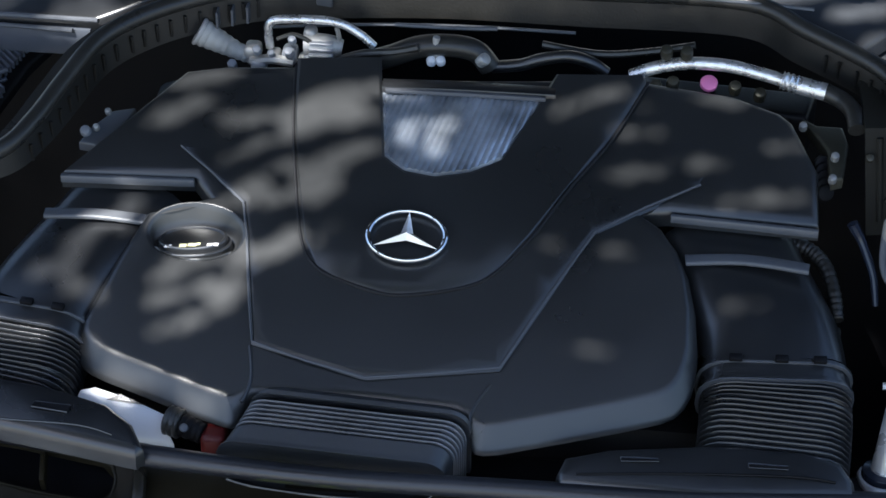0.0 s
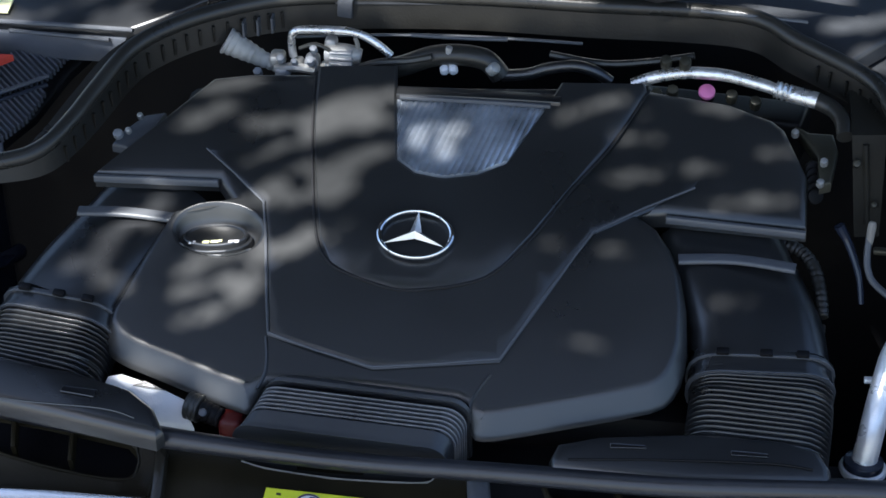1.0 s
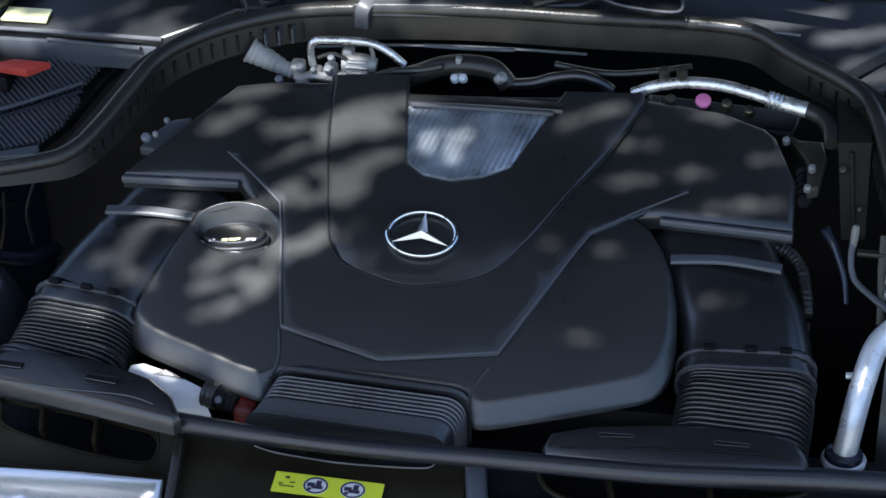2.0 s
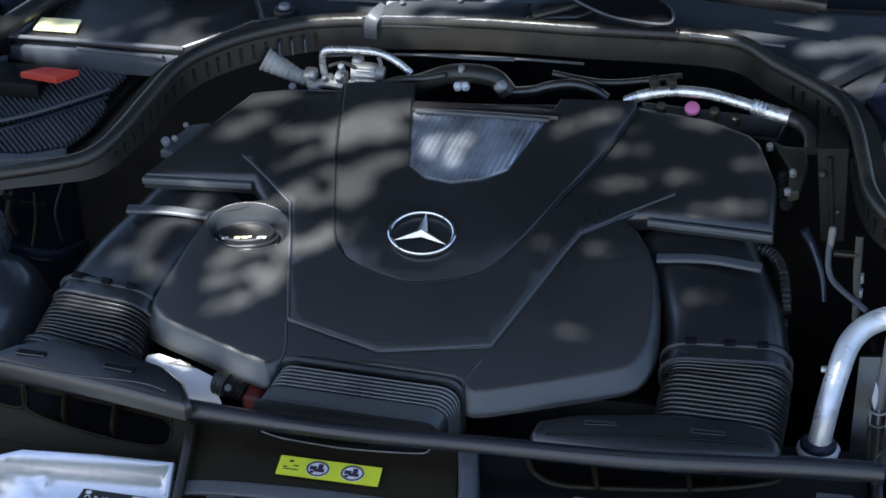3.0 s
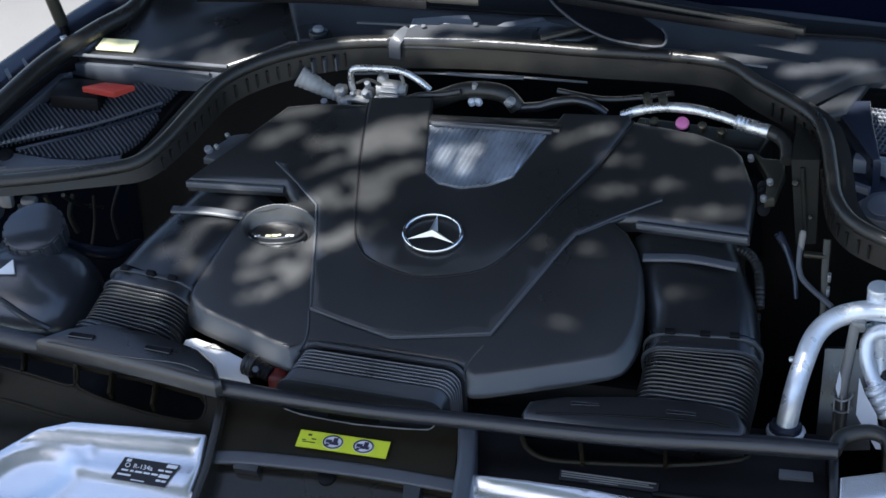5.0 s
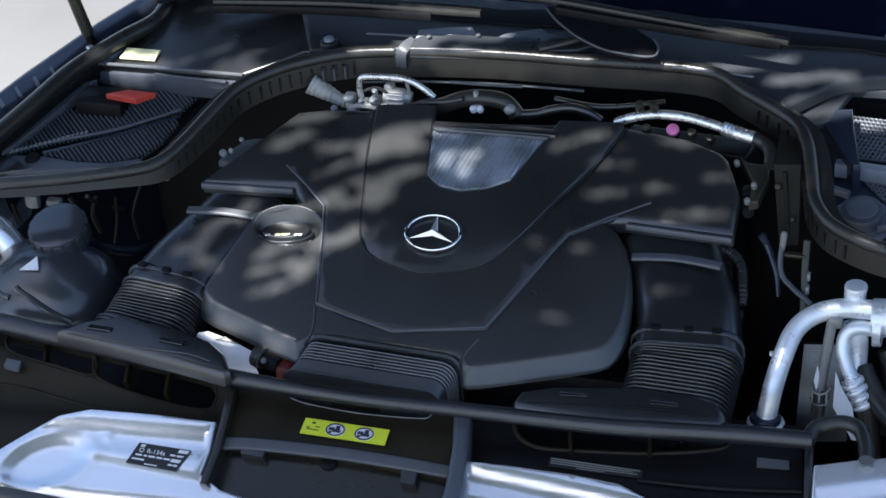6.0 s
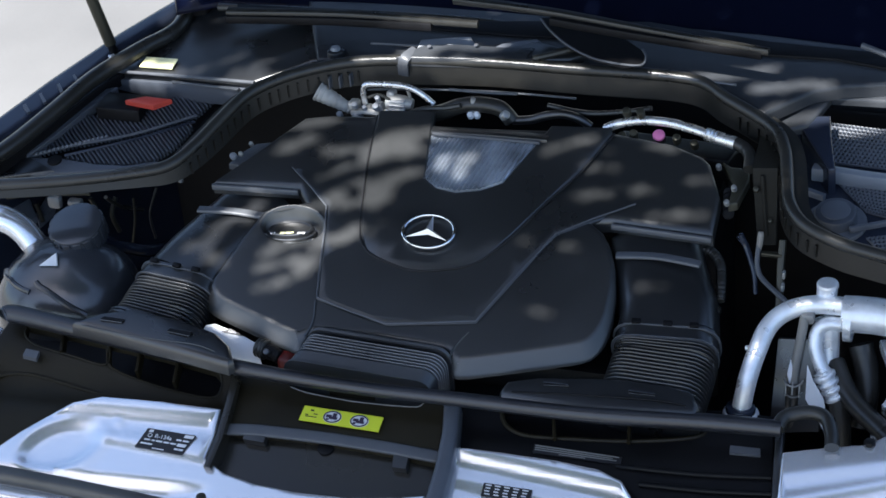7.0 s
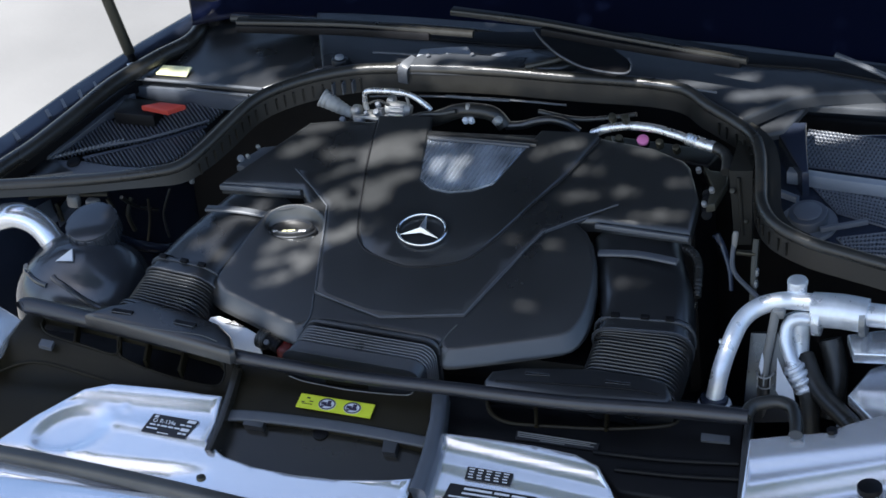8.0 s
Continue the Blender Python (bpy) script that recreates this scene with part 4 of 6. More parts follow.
def left_tray():
    t = thing("battery_tray", "black plastic tray with fine slatted grille", "tray")
    part("tray_floor", shell([(-0.794, 0.058), (-0.725, 0.078), (-0.588, 0.097), (-0.461, 0.134), (-0.434, 0.181), (-0.415, 0.248), (-0.378, 0.322), (-0.410, 0.332), (-0.512, 0.319), (-0.616, 0.306), (-0.707, 0.160), (-0.794, 0.058)], lambda x, y: lz(x, y) - 0.012, 0.012, 0.004), DARK, t)
    part("tray_rim", shell([(-0.742, 0.042), (-0.693, 0.082), (-0.641, 0.176), (-0.611, 0.260), (-0.590, 0.289), (-0.585, 0.272), (-0.619, 0.192), (-0.645, 0.104), (-0.596, 0.081), (-0.705, 0.048)], lambda x, y: lz(x, y) + 0.004, 0.014, 0.003), SATIN, t)
    part("side_ledge", shell([(-0.672, 0.112), (-0.636, 0.183), (-0.600, 0.250), (-0.572, 0.261), (-0.600, 0.199), (-0.627, 0.140), (-0.648, 0.100)], lambda x, y: lz(x, y) + 0.008, 0.014, 0.003), SLAT, t, "grey-blue moulded ledge")
    # two fields of slanting slats on either side of the middle ribs
    upper = [(-0.653, 0.113), (-0.622, 0.175), (-0.601, 0.204), (-0.572, 0.206), (-0.540, 0.199), (-0.523, 0.212), (-0.507, 0.228), (-0.475, 0.260), (-0.416, 0.262)]
    middle = [(-0.645, 0.110), (-0.591, 0.139), (-0.509, 0.174), (-0.430, 0.224)]
    second = [(-0.596, 0.116), (-0.509, 0.160), (-0.428, 0.211)]
    lower = [(-0.593, 0.112), (-0.544, 0.108), (-0.498, 0.111), (-0.457, 0.127), (-0.437, 0.158), (-0.428, 0.193)]
    way, across = Vector((0.72, -0.694)), Vector((0.694, 0.72))
    for field in (upper + middle[::-1], second + lower[::-1]):
        pts = [Vector(p) for p in field]
        reach = [p.dot(across) for p in pts]
        c = min(reach) + 0.003
        while c < max(reach):
            cut = []
            for p, q in zip(pts, pts[1:] + pts[:1]):
                u, v = p.dot(across) - c, q.dot(across) - c
                if (u > 0) != (v > 0):
                    cut.append((p + (q - p) * u / (u - v)).dot(way))
            cut.sort()
            for d0, d1 in zip(cut[::2], cut[1::2]):
                if d1 - d0 > 0.006:
                    bm = bmesh.new()
                    loops = []
                    for d in (d0, d1):
                        g = across * c + way * d
                        z = lz(g.x, g.y)
                        loops.append([Vector((g.x + across.x * k, g.y + across.y * k, z + h)) for k, h in ((-0.0015, -0.006), (0.0015, -0.006), (0.0011, 0.001), (-0.0011, 0.001))])
                    rings(bm, loops)
                    # slats paler than the tray floor, for the highlights on them
                    part("slat", bm, SLAT, t, smooth=0)
            c += 0.0056
    for line, mat in ((middle, SLAT), (second, NAVY)):
        part("centre_rib", tube([(x, y, lz(x, y) + 0.0005) for x, y in line], 0.0026, 8), mat, t, "pale rib across the slats")
    # pale blocks drawn for the slat ends that catch light
    for k in range(17):
        g = Vector(middle[0]).lerp(Vector(middle[1]), 0.1 + k * 0.105)
        part("slat_glint", box(g.x - 0.0016, g.x + 0.0016, g.y - 0.003, g.y + 0.002, lz(g.x, g.y) + 0.001, lz(g.x, g.y) + 0.0042, 0.0006, 1), PALE, t)
    part("grommet", disc((-0.606, 0.103, 0.907), 0.011, 0.003, 18, 0.002, (0, -0.2, 1)), DARK, t)
    part("front_ledge", shell([(-0.720, 0.074), (-0.651, 0.105), (-0.594, 0.109), (-0.541, 0.105), (-0.495, 0.108), (-0.452, 0.123), (-0.447, 0.109), (-0.534, 0.091), (-0.656, 0.065), (-0.707, 0.051)], lambda x, y: lz(x, y) + 0.002, 0.012, 0.002), SLAT, t, "grey-blue front ledge of the tray")
    return t


left_tray()
box_t = thing("fuse_box", "dark box with a red terminal cover", "fuse box")
p = Vector([(-0.530, 0.216, 0.933)][0])
part("body", box(p.x - 0.05, p.x + 0.02, p.y - 0.018, p.y + 0.03, p.z - 0.03, p.z + 0.012, 0.004), DARK, box_t)
red = [(-0.535, 0.210, 0.954), (-0.507, 0.223, 0.957), (-0.465, 0.221, 0.956), (-0.488, 0.204, 0.953)]
part("terminal_cover", shell([(v[0], v[1]) for v in red], slope(0.912, 0.2), 0.008, 0.002, 2), RED, box_t, "flat red plastic cover")

lid = thing("tray_lid", "black plastic cover panel behind the battery tray", "cover panel")
part("panel", shell([(-0.622, 0.296), (-0.586, 0.339), (-0.496, 0.404), (-0.491, 0.452), (-0.364, 0.435), (-0.233, 0.398), (-0.195, 0.347), (-0.180, 0.278), (-0.262, 0.275), (-0.310, 0.250), (-0.341, 0.237), (-0.482, 0.267), (-0.595, 0.289)], lambda x, y: 0.992 + 0.22 * y + 0.17 * x, 0.012, 0.004), SATIN, lid)
part("front_face", sweep([(-0.603, 0.287, 0.943), (-0.483, 0.265, 0.958), (-0.344, 0.238, 0.976)], lambda s: roundrect(0.004, 0.03, 0.002, 2)), SLAT, lid)
part("edge_line", tube([(-0.589, 0.282, 0.958), (-0.478, 0.260, 0.972), (-0.334, 0.230, 0.990)], 0.0026, 8), EDGE, lid)
part("edge_line", tube([(-0.481, 0.262, 0.960), (-0.362, 0.234, 0.974)], 0.0024, 8), EDGE, lid)
q = [(-0.540, 0.307, 0.971), (-0.484, 0.296, 0.978), (-0.485, 0.275, 0.973), (-0.544, 0.286, 0.966)]
tagged(label_on("pale_label", q, CREAM, None, 0.002, 0.002), "pale yellow and white sticker on the black lid", "sticker")

# ---- left fender edge ----
fen = thing("fender_rail", "black rubber rail along the fender with slots", "fender rail")
part("rail", tube([(-0.705, -0.045, 0.928), (-0.680, 0.018, 0.938), (-0.652, 0.075, 0.946), (-0.623, 0.155, 0.958), (-0.594, 0.237, 0.971), (-0.550, 0.311, 0.982), (-0.514, 0.365, 0.990), (-0.519, 0.441, 1.001), (-0.541, 0.501, 1.010)], 0.0125, 12), RUBBER, fen)
part("ledge", shell([(-0.736, 0.010), (-0.712, 0.074), (-0.655, 0.196), (-0.597, 0.325), (-0.538, 0.415), (-0.529, 0.439), (-0.510, 0.373), (-0.581, 0.268), (-0.631, 0.147), (-0.685, 0.024), (-0.713, -0.033)], slope(0.915, 0.15), 0.02, 0.003), DARK, fen)
for q in ([(-0.711, 0.114, 0.942), (-0.706, 0.117, 0.943), (-0.688, 0.101, 0.940), (-0.692, 0.096, 0.939)], [(-0.683, 0.172, 0.951), (-0.680, 0.176, 0.951), (-0.665, 0.160, 0.949), (-0.668, 0.156, 0.948)], [(-0.669, 0.200, 0.955), (-0.666, 0.203, 0.956), (-0.649, 0.184, 0.953), (-0.653, 0.181, 0.952)], [(-0.652, 0.225, 0.959), (-0.649, 0.229, 0.959), (-0.634, 0.210, 0.957), (-0.637, 0.207, 0.956)], [(-0.636, 0.249, 0.962), (-0.634, 0.252, 0.963), (-0.620, 0.237, 0.961), (-0.623, 0.234, 0.960)]):
    label_on("slot", q, EDGE, fen, 0.003, 0.004)

strut = thing("hood_strut", "dark olive gas strut rising to the hood", "gas strut")
foot = Vector([(-0.604, 0.325, 0.966)][0])
top = foot + Vector([(-0.650, 0.360, 1.051)][0]) - Vector([(-0.625, 0.360, 0.946)][0])
part("cylinder", tube([foot + (top - foot) * 0.12, foot + (top - foot) * 6.0], 0.009, 14, 1), OLIVE, strut)
part("socket", tube([foot - (top - foot) * 0.06, foot + (top - foot) * 0.15], 0.0065, 12, 1), DARK, strut)
part("ball", disc(foot + Vector((0.0, -0.01, -0.006)), 0.006, 0.006, 12), METAL, strut)
hood = thing("open_hood", "open car hood with dark padded underside", "hood")
part("panel", sweep([(0.0, 0.5, 1.18), (0.0, 0.2, 1.62), (0.0, -0.1, 2.05)], lambda s: roundrect(0.72 - 0.04 * s, 0.03, 0.012, 3), up=(0, -0.82, 0.57)), DARK, hood)
mir = thing("hinge_cover", "black plastic hood hinge cover beside the windscreen", "hinge cover")
HC = Vector([(-0.505, 0.420, 1.010)][0])
part("body", box(HC.x - 0.028, HC.x + 0.03, 0.40, 0.45, HC.z - 0.06, HC.z + 0.05, 0.012, 3), DARK, mir)

# ---- cowl, wipers and windscreen ----
cowl = thing("cowl", "black plastic cowl below the windscreen", "cowl")
part("panel", shell([(-0.308, 0.396), (-0.235, 0.403), (-0.062, 0.409), (0.092, 0.401), (0.367, 0.396), (0.631, 0.371), (0.640, 0.318), (0.500, 0.290), (0.460, 0.272), (0.425, 0.235), (0.405, 0.212), (0.353, 0.247), (0.287, 0.283), (0.126, 0.286), (0.005, 0.287), (-0.098, 0.278), (-0.182, 0.264), (-0.242, 0.252)], lambda x, y: 1.0 + 0.1 * y, 0.02, 0.006, step=0.04), COWLGREY, cowl, "glossy dark grey cowl panel")
# black strip laid on the cowl in place of the shadow under the wipers
part("shadow_strip", shell([(-0.396, 0.333), (-0.267, 0.341), (-0.102, 0.341), (0.023, 0.340), (0.085, 0.343), (0.213, 0.366), (0.277, 0.354), (0.388, 0.340), (0.477, 0.342), (0.590, 0.322), (0.584, 0.362), (0.381, 0.372), (0.205, 0.398), (0.063, 0.382), (-0.048, 0.367), (-0.167, 0.370), (-0.279, 0.371), (-0.410, 0.367)], lambda x, y: 1.0042 + 0.1 * y, 0.01, 0.002), DARK, cowl, "black strip in place of the shadow gap below the windscreen")
part("raised_plate", shell([(-0.121, 0.247), (-0.093, 0.281), (-0.048, 0.291), (0.022, 0.293), (0.069, 0.297), (0.062, 0.263), (0.015, 0.260)], lambda x, y: 1.016 + 0.1 * y, 0.014, 0.004), COWLGREY, cowl, "grey raised plate on the cowl")
part("raised_plate", shell([(-0.001, 0.281), (0.067, 0.315), (0.141, 0.295), (0.121, 0.278), (0.030, 0.265)], lambda x, y: 1.014 + 0.1 * y, 0.012, 0.004), PLASTIC, cowl)
part("raised_plate", shell([(-0.100, 0.272), (-0.101, 0.299), (-0.060, 0.310), (-0.031, 0.316), (-0.018, 0.296), (-0.011, 0.281)], lambda x, y: 1.0135 + 0.1 * y, 0.012, 0.004), PALE, cowl, "pale grey plate on the cowl")
part("raised_plate", shell([(-0.005, 0.279), (0.016, 0.307), (0.063, 0.326), (0.087, 0.302), (0.060, 0.284)], lambda x, y: 1.0125 + 0.1 * y, 0.012, 0.005), MESH, cowl, "pale grey plate on the cowl")
part("strip", tube([(0.252, 0.259, 1.038), (0.302, 0.256, 1.038), (0.359, 0.252, 1.037)], 0.0018, 8), STEP, cowl, "pale metal strip on the cowl edge")
part("strip", tube([(-0.171, 0.285, 1.038), (-0.083, 0.288, 1.039)], 0.002, 8), EDGE, cowl)
part("bolt_boss", disc((-0.218, 0.266, 1.026), 0.013, 0.008, 20, 0.003), COWLGREY, cowl)
part("bolt", disc((-0.218, 0.266, 1.033), 0.007, 0.006, 14, 0.003), PALE, cowl)
part("bolt", disc([(-0.079, 0.273, 1.047)][0], 0.0035, 0.002, 14, 0.002), EDGE, cowl)
part("bolt", disc([(-0.014, 0.285, 1.048)][0], 0.0035, 0.002, 14, 0.002), EDGE, cowl)
part("washer_duct", tube([(0.074, 0.265, 1.046), (0.107, 0.284, 1.048), (0.132, 0.302, 1.050)], 0.005, 10), RUBBER, cowl)
# dark dish with a pale rim, added in place of a round reflection
dish = thing("reflection_dish", "round dark dish with a pale rim, in place of a reflection", "air intake")
rimline = [(0.067, 0.335, 1.070), (0.088, 0.308, 1.067), (0.123, 0.276, 1.063), (0.164, 0.253, 1.060), (0.204, 0.245, 1.059), (0.231, 0.245, 1.060), (0.234, 0.263, 1.062), (0.225, 0.281, 1.064)]
part("dish_face", shell([(v[0], v[1]) for v in [(0.066, 0.338, 1.071), (0.090, 0.306, 1.067), (0.123, 0.276, 1.063), (0.164, 0.253, 1.060), (0.208, 0.242, 1.059), (0.233, 0.249, 1.060), (0.229, 0.276, 1.063), (0.196, 0.304, 1.067), (0.150, 0.331, 1.070), (0.103, 0.345, 1.071)]], lambda x, y: 1.03 + 0.12 * y, 0.005, 0.002), DARK, dish)
part("rim", tube(rimline, 0.0015, 8), EDGE, dish)


def wiper(name_line, blade):
    t = thing("wiper", "black windscreen wiper arm with rubber blade", "wiper", group="windscreen wipers")
    part("arm", sweep(smoothline(name_line, 5), lambda s: roundrect(0.008 - 0.003 * s, 0.01, 0.003, 2)), RUBBER, t)
    part("blade", sweep(smoothline(blade, 5), lambda s: roundrect(0.005, 0.012, 0.002, 2)), DARK, t)
    return t


wiper([(-0.373, 0.258, 1.091), (-0.214, 0.272, 1.093), (-0.107, 0.274, 1.093), (-0.004, 0.273, 1.093)], [(-0.372, 0.251, 1.085), (-0.212, 0.265, 1.087), (-0.071, 0.270, 1.087)])
wiper([(-0.055, 0.328, 1.099), (0.080, 0.315, 1.098), (0.231, 0.288, 1.095), (0.402, 0.261, 1.091)], [(0.091, 0.304, 1.091), (0.233, 0.280, 1.089), (0.392, 0.262, 1.086)])
wind = thing("windscreen", "dark glass windscreen reflecting trees and sky", "windscreen")
part("pane", shell([(-0.510, 0.366), (-0.439, 0.385), (-0.231, 0.391), (-0.057, 0.392), (0.097, 0.384), (0.370, 0.383), (0.601, 0.364), (0.643, 0.824), (-0.699, 0.773)], slope(0.8, 0.6), 0.006, 0.002, step=0.1), GLASS, wind)
part("lower_seal", tube([(-0.441, 0.369, 1.031), (-0.225, 0.376, 1.035), (-0.051, 0.377, 1.036), (0.101, 0.370, 1.032), (0.373, 0.368, 1.031), (0.587, 0.351, 1.020)], 0.006, 10), RUBBER, wind)
part("edge_seal", tube([(0.520, 0.286, 1.092), (0.563, 0.269, 1.087), (0.638, 0.231, 1.078)], 0.004, 8), EDGE, wind)


# ---- plumbing behind the cover ----
def corrugated(line, r, folds, amp):
    return tube(smoothline(line, 14), lambda s: r(s) + amp * abs(math.sin(math.pi * folds * s)), 14, 1)


boot = thing("cable_boot", "grey ribbed rubber cable boot", "rubber boot")
part("boot", corrugated([(-0.178, 0.215, 0.967), (-0.204, 0.215, 0.980), (-0.231, 0.215, 0.995)], lambda s: 0.0055 + 0.0085 * s ** 1.3, 9, 0.0016), BOOT, boot)
fit_t = thing("fuel_fitting", "cast aluminium pipe fittings behind the cover", "pipe fitting")
part("pipe", tube([(-0.161, 0.215, 0.981), (-0.162, 0.215, 1.001), (-0.157, 0.215, 1.011), (-0.137, 0.215, 1.014), (-0.098, 0.215, 1.014), (-0.076, 0.215, 1.004), (-0.059, 0.215, 0.989)], 0.0042, 12, 6), BRIGHT, fit_t, "bent bright metal pipe")
for x0, x1, y0, y1, z0, z1, mat in ((-0.186, -0.170, 0.206, 0.226, 0.968, 0.983, CAST), (-0.179, -0.163, 0.200, 0.214, 0.960, 0.973, PALE), (-0.164, -0.150, 0.204, 0.222, 0.967, 0.979, CAST), (-0.149, -0.134, 0.206, 0.226, 0.966, 0.982, PALE), (-0.133, -0.112, 0.202, 0.220, 0.964, 0.977, CAST), (-0.128, -0.115, 0.212, 0.228, 0.986, 1.003, CAST)):
    part("fitting", box(x0, x1, y0, y1, z0, z1, 0.0045, 3), mat, fit_t)
for x, z, r in ((-0.172, 0.984, 0.0045), (-0.141, 0.984, 0.005), (-0.137, 0.998, 0.0042), (-0.158, 0.981, 0.0035), (-0.122, 0.979, 0.004), (-0.197, 0.966, 0.005)):
    part("nut", disc((x, 0.206, z - 0.004), r, 0.008, 6, 0.0015, (0, -0.5, 0.8)), PALE, fit_t)
part("solenoid", tube([(-0.126, 0.214, 0.986), (-0.104, 0.214, 0.987), (-0.090, 0.214, 0.985)], lambda s: 0.0125 - 0.004 * s * s, 16, 3), CAST, fit_t, "grey metal solenoid")
for k in range(4):
    part("solenoid_fin", box(-0.121, -0.097, 0.196 + 0.002 * k, 0.212, 0.977 + 0.0055 * k, 0.9795 + 0.0055 * k, 0.0008, 1), PALE, fit_t)
part("bracket", tube([(-0.179, 0.206, 0.969), (-0.159, 0.206, 0.973), (-0.137, 0.206, 0.971)], 0.005, 8), CAST, fit_t)
part("wire", tube([(-0.152, 0.206, 0.996), (-0.136, 0.206, 1.002), (-0.120, 0.206, 0.995), (-0.116, 0.206, 0.982)], 0.0022, 8), RUBBER, fit_t)
part("wire", tube([(-0.095, 0.214, 1.008), (-0.093, 0.214, 0.995), (-0.100, 0.214, 0.981)], 0.0024, 8), GREYBOOT, fit_t)
part("wire", tube([(-0.040, 0.230, 1.006), (0.015, 0.230, 1.006), (0.059, 0.230, 1.008)], 0.0022, 8), EDGE, fit_t)
part("wire", tube([(0.103, 0.225, 0.997), (0.158, 0.225, 0.990), (0.206, 0.225, 0.996), (0.249, 0.225, 1.006)], 0.0035, 8), RUBBER, fit_t)
part("wire", tube([(-0.097, 0.200, 0.978), (-0.069, 0.200, 0.989), (-0.036, 0.200, 0.994), (-0.014, 0.200, 1.000)], 0.004, 8), RUBBER, fit_t)
hose = thing("vacuum_hose", "black rubber hoses behind the cover", "hose")
part("hose", tube([(-0.071, 0.212, 0.971), (-0.043, 0.212, 0.981), (-0.016, 0.212, 0.993), (0.012, 0.212, 0.997), (0.039, 0.212, 0.993), (0.054, 0.212, 0.976)], 0.011, 14), RUBBER, hose)
part("clamp", disc([(0.045, 0.204, 0.986)][0], 0.0065, 0.010, 16, 0.003, (0.6, -0.3, 0.6)), CAST, hose)
part("hose", tube([(0.056, 0.212, 0.976), (0.083, 0.212, 0.980), (0.104, 0.212, 0.988), (0.129, 0.212, 0.993), (0.150, 0.212, 0.988), (0.166, 0.212, 0.977)], 0.006, 12), SATIN, hose, "thin shiny black hose")
pin = thing("white_clip", "small white plastic clip pair", "clip")
for x, y, z in [(-0.002, 0.205, 0.985), (0.007, 0.205, 0.986)]:
    part("clip", disc((x, y, z - 0.004), 0.0048, 0.008, 12, 0.003, (0, -0.5, 0.8)), WHITE, pin)
part("stem", tube([(0.003, 0.206, 0.988), (0.002, 0.206, 1.002), (0.003, 0.206, 1.009)], 0.0035, 8, 2), CAST, pin)
ac = thing("coolant_line", "bright metal coolant line with crimped hose end", "metal line")
AC = [(0.190, 0.200, 0.983), (0.213, 0.200, 0.994), (0.244, 0.200, 1.001), (0.281, 0.198, 1.002), (0.314, 0.193, 0.998), (0.332, 0.188, 0.996)]
part("line", tube(AC, 0.0062, 14), BRIGHT, ac)
part("crimp", tube([(0.332, 0.188, 0.996), (0.351, 0.183, 0.994), (0.373, 0.178, 0.992)], lambda s: 0.0082 + (0.0010 * math.cos(50 * s) if s < 0.42 else 0.0004), 16, 16), BRIGHT, ac, "crimped metal hose end")
part("hose", tube([(0.373, 0.178, 0.992), (0.388, 0.170, 0.989), (0.398, 0.150, 0.989), (0.401, 0.130, 0.983)], 0.0085, 12), RUBBER, ac)
cap = thing("pink_cap", "small round pink plastic cap", "cap")
part("cap", disc([(0.264, 0.200, 0.979)][0], 0.0084, 0.005, 22, 0.002, (0.05, -0.5, 0.85)), PINK, cap)
part("stem", disc([(0.265, 0.207, 0.969)][0], 0.007, 0.012, 12, 0.002, (0, -0.3, 0.9)), DARK, cap)
nuts = thing("valve_block", "olive coated metal block with bolts", "valve block")
part("block", shell([(0.21, 0.205), (0.36, 0.19), (0.37, 0.235), (0.2, 0.25)], slope(0.955, 0), 0.05, 0.006), DARK, nuts)
for x, y, z in [(0.230, 0.200, 0.979), (0.214, 0.200, 0.974), (0.289, 0.200, 0.978), (0.313, 0.200, 0.972), (0.222, 0.200, 1.013), (0.241, 0.200, 1.013)]:
    part("nut", disc((x, y, z - 0.005), 0.006, 0.012, 8, 0.002, (0, -0.4, 0.8)), OLIVE, nuts)
brk = thing("engine_bracket", "olive coated metal bracket with bright bolts", "bracket")
part("plate", shell([(0.354, 0.183), (0.368, 0.174), (0.392, 0.174), (0.397, 0.150), (0.391, 0.100), (0.380, 0.095), (0.377, 0.139)], slope(0.94, 0.1), 0.012, 0.003), OLIVE, brk)
for x, y, z in [(0.354, 0.161, 0.961), (0.383, 0.119, 0.957), (0.380, 0.087, 0.954)]:
    part("bolt", disc((x, y, z), 0.004, 0.008, 10, 0.002, (0, -0.4, 0.8)), CAST, brk)
for k in range(5):
    part("spring_coil", disc(Vector([(0.373, 0.131, 0.943)][0]) + Vector((0.001 * k, -0.006 * k, -0.004 * k)), 0.008, 0.003, 14, 0.001, (0.3, -0.8, 0.4)), DARK, brk)
lb = thing("engine_bracket", "dark metal bracket with two bright bolts", "bracket")
part("plate", shell([(-0.325, 0.093), (-0.319, 0.115), (-0.303, 0.142), (-0.282, 0.149), (-0.291, 0.113), (-0.308, 0.090)], slope(0.93, 0.1), 0.01, 0.003), EDGE, lb)
for x, y, z in [(-0.319, 0.100, 0.945), (-0.310, 0.106, 0.946), (-0.304, 0.131, 0.948)]:
    part("bolt", disc((x, y, z), 0.0052 if y < 0.103 else 0.0033, 0.007, 10, 0.002, (0, -0.5, 0.8)), PALE if y < 0.103 else CAST, lb)
wire = thing("blue_cable", "dusty blue cable beside the engine", "cable")
part("cable", tube([(0.401, 0.063, 0.925), (0.405, 0.062, 0.918), (0.410, 0.060, 0.910), (0.417, 0.052, 0.897), (0.424, 0.042, 0.880), (0.428, 0.030, 0.858)], lambda s: 0.0055 - 0.0025 * s, 10), NAVY, wire)

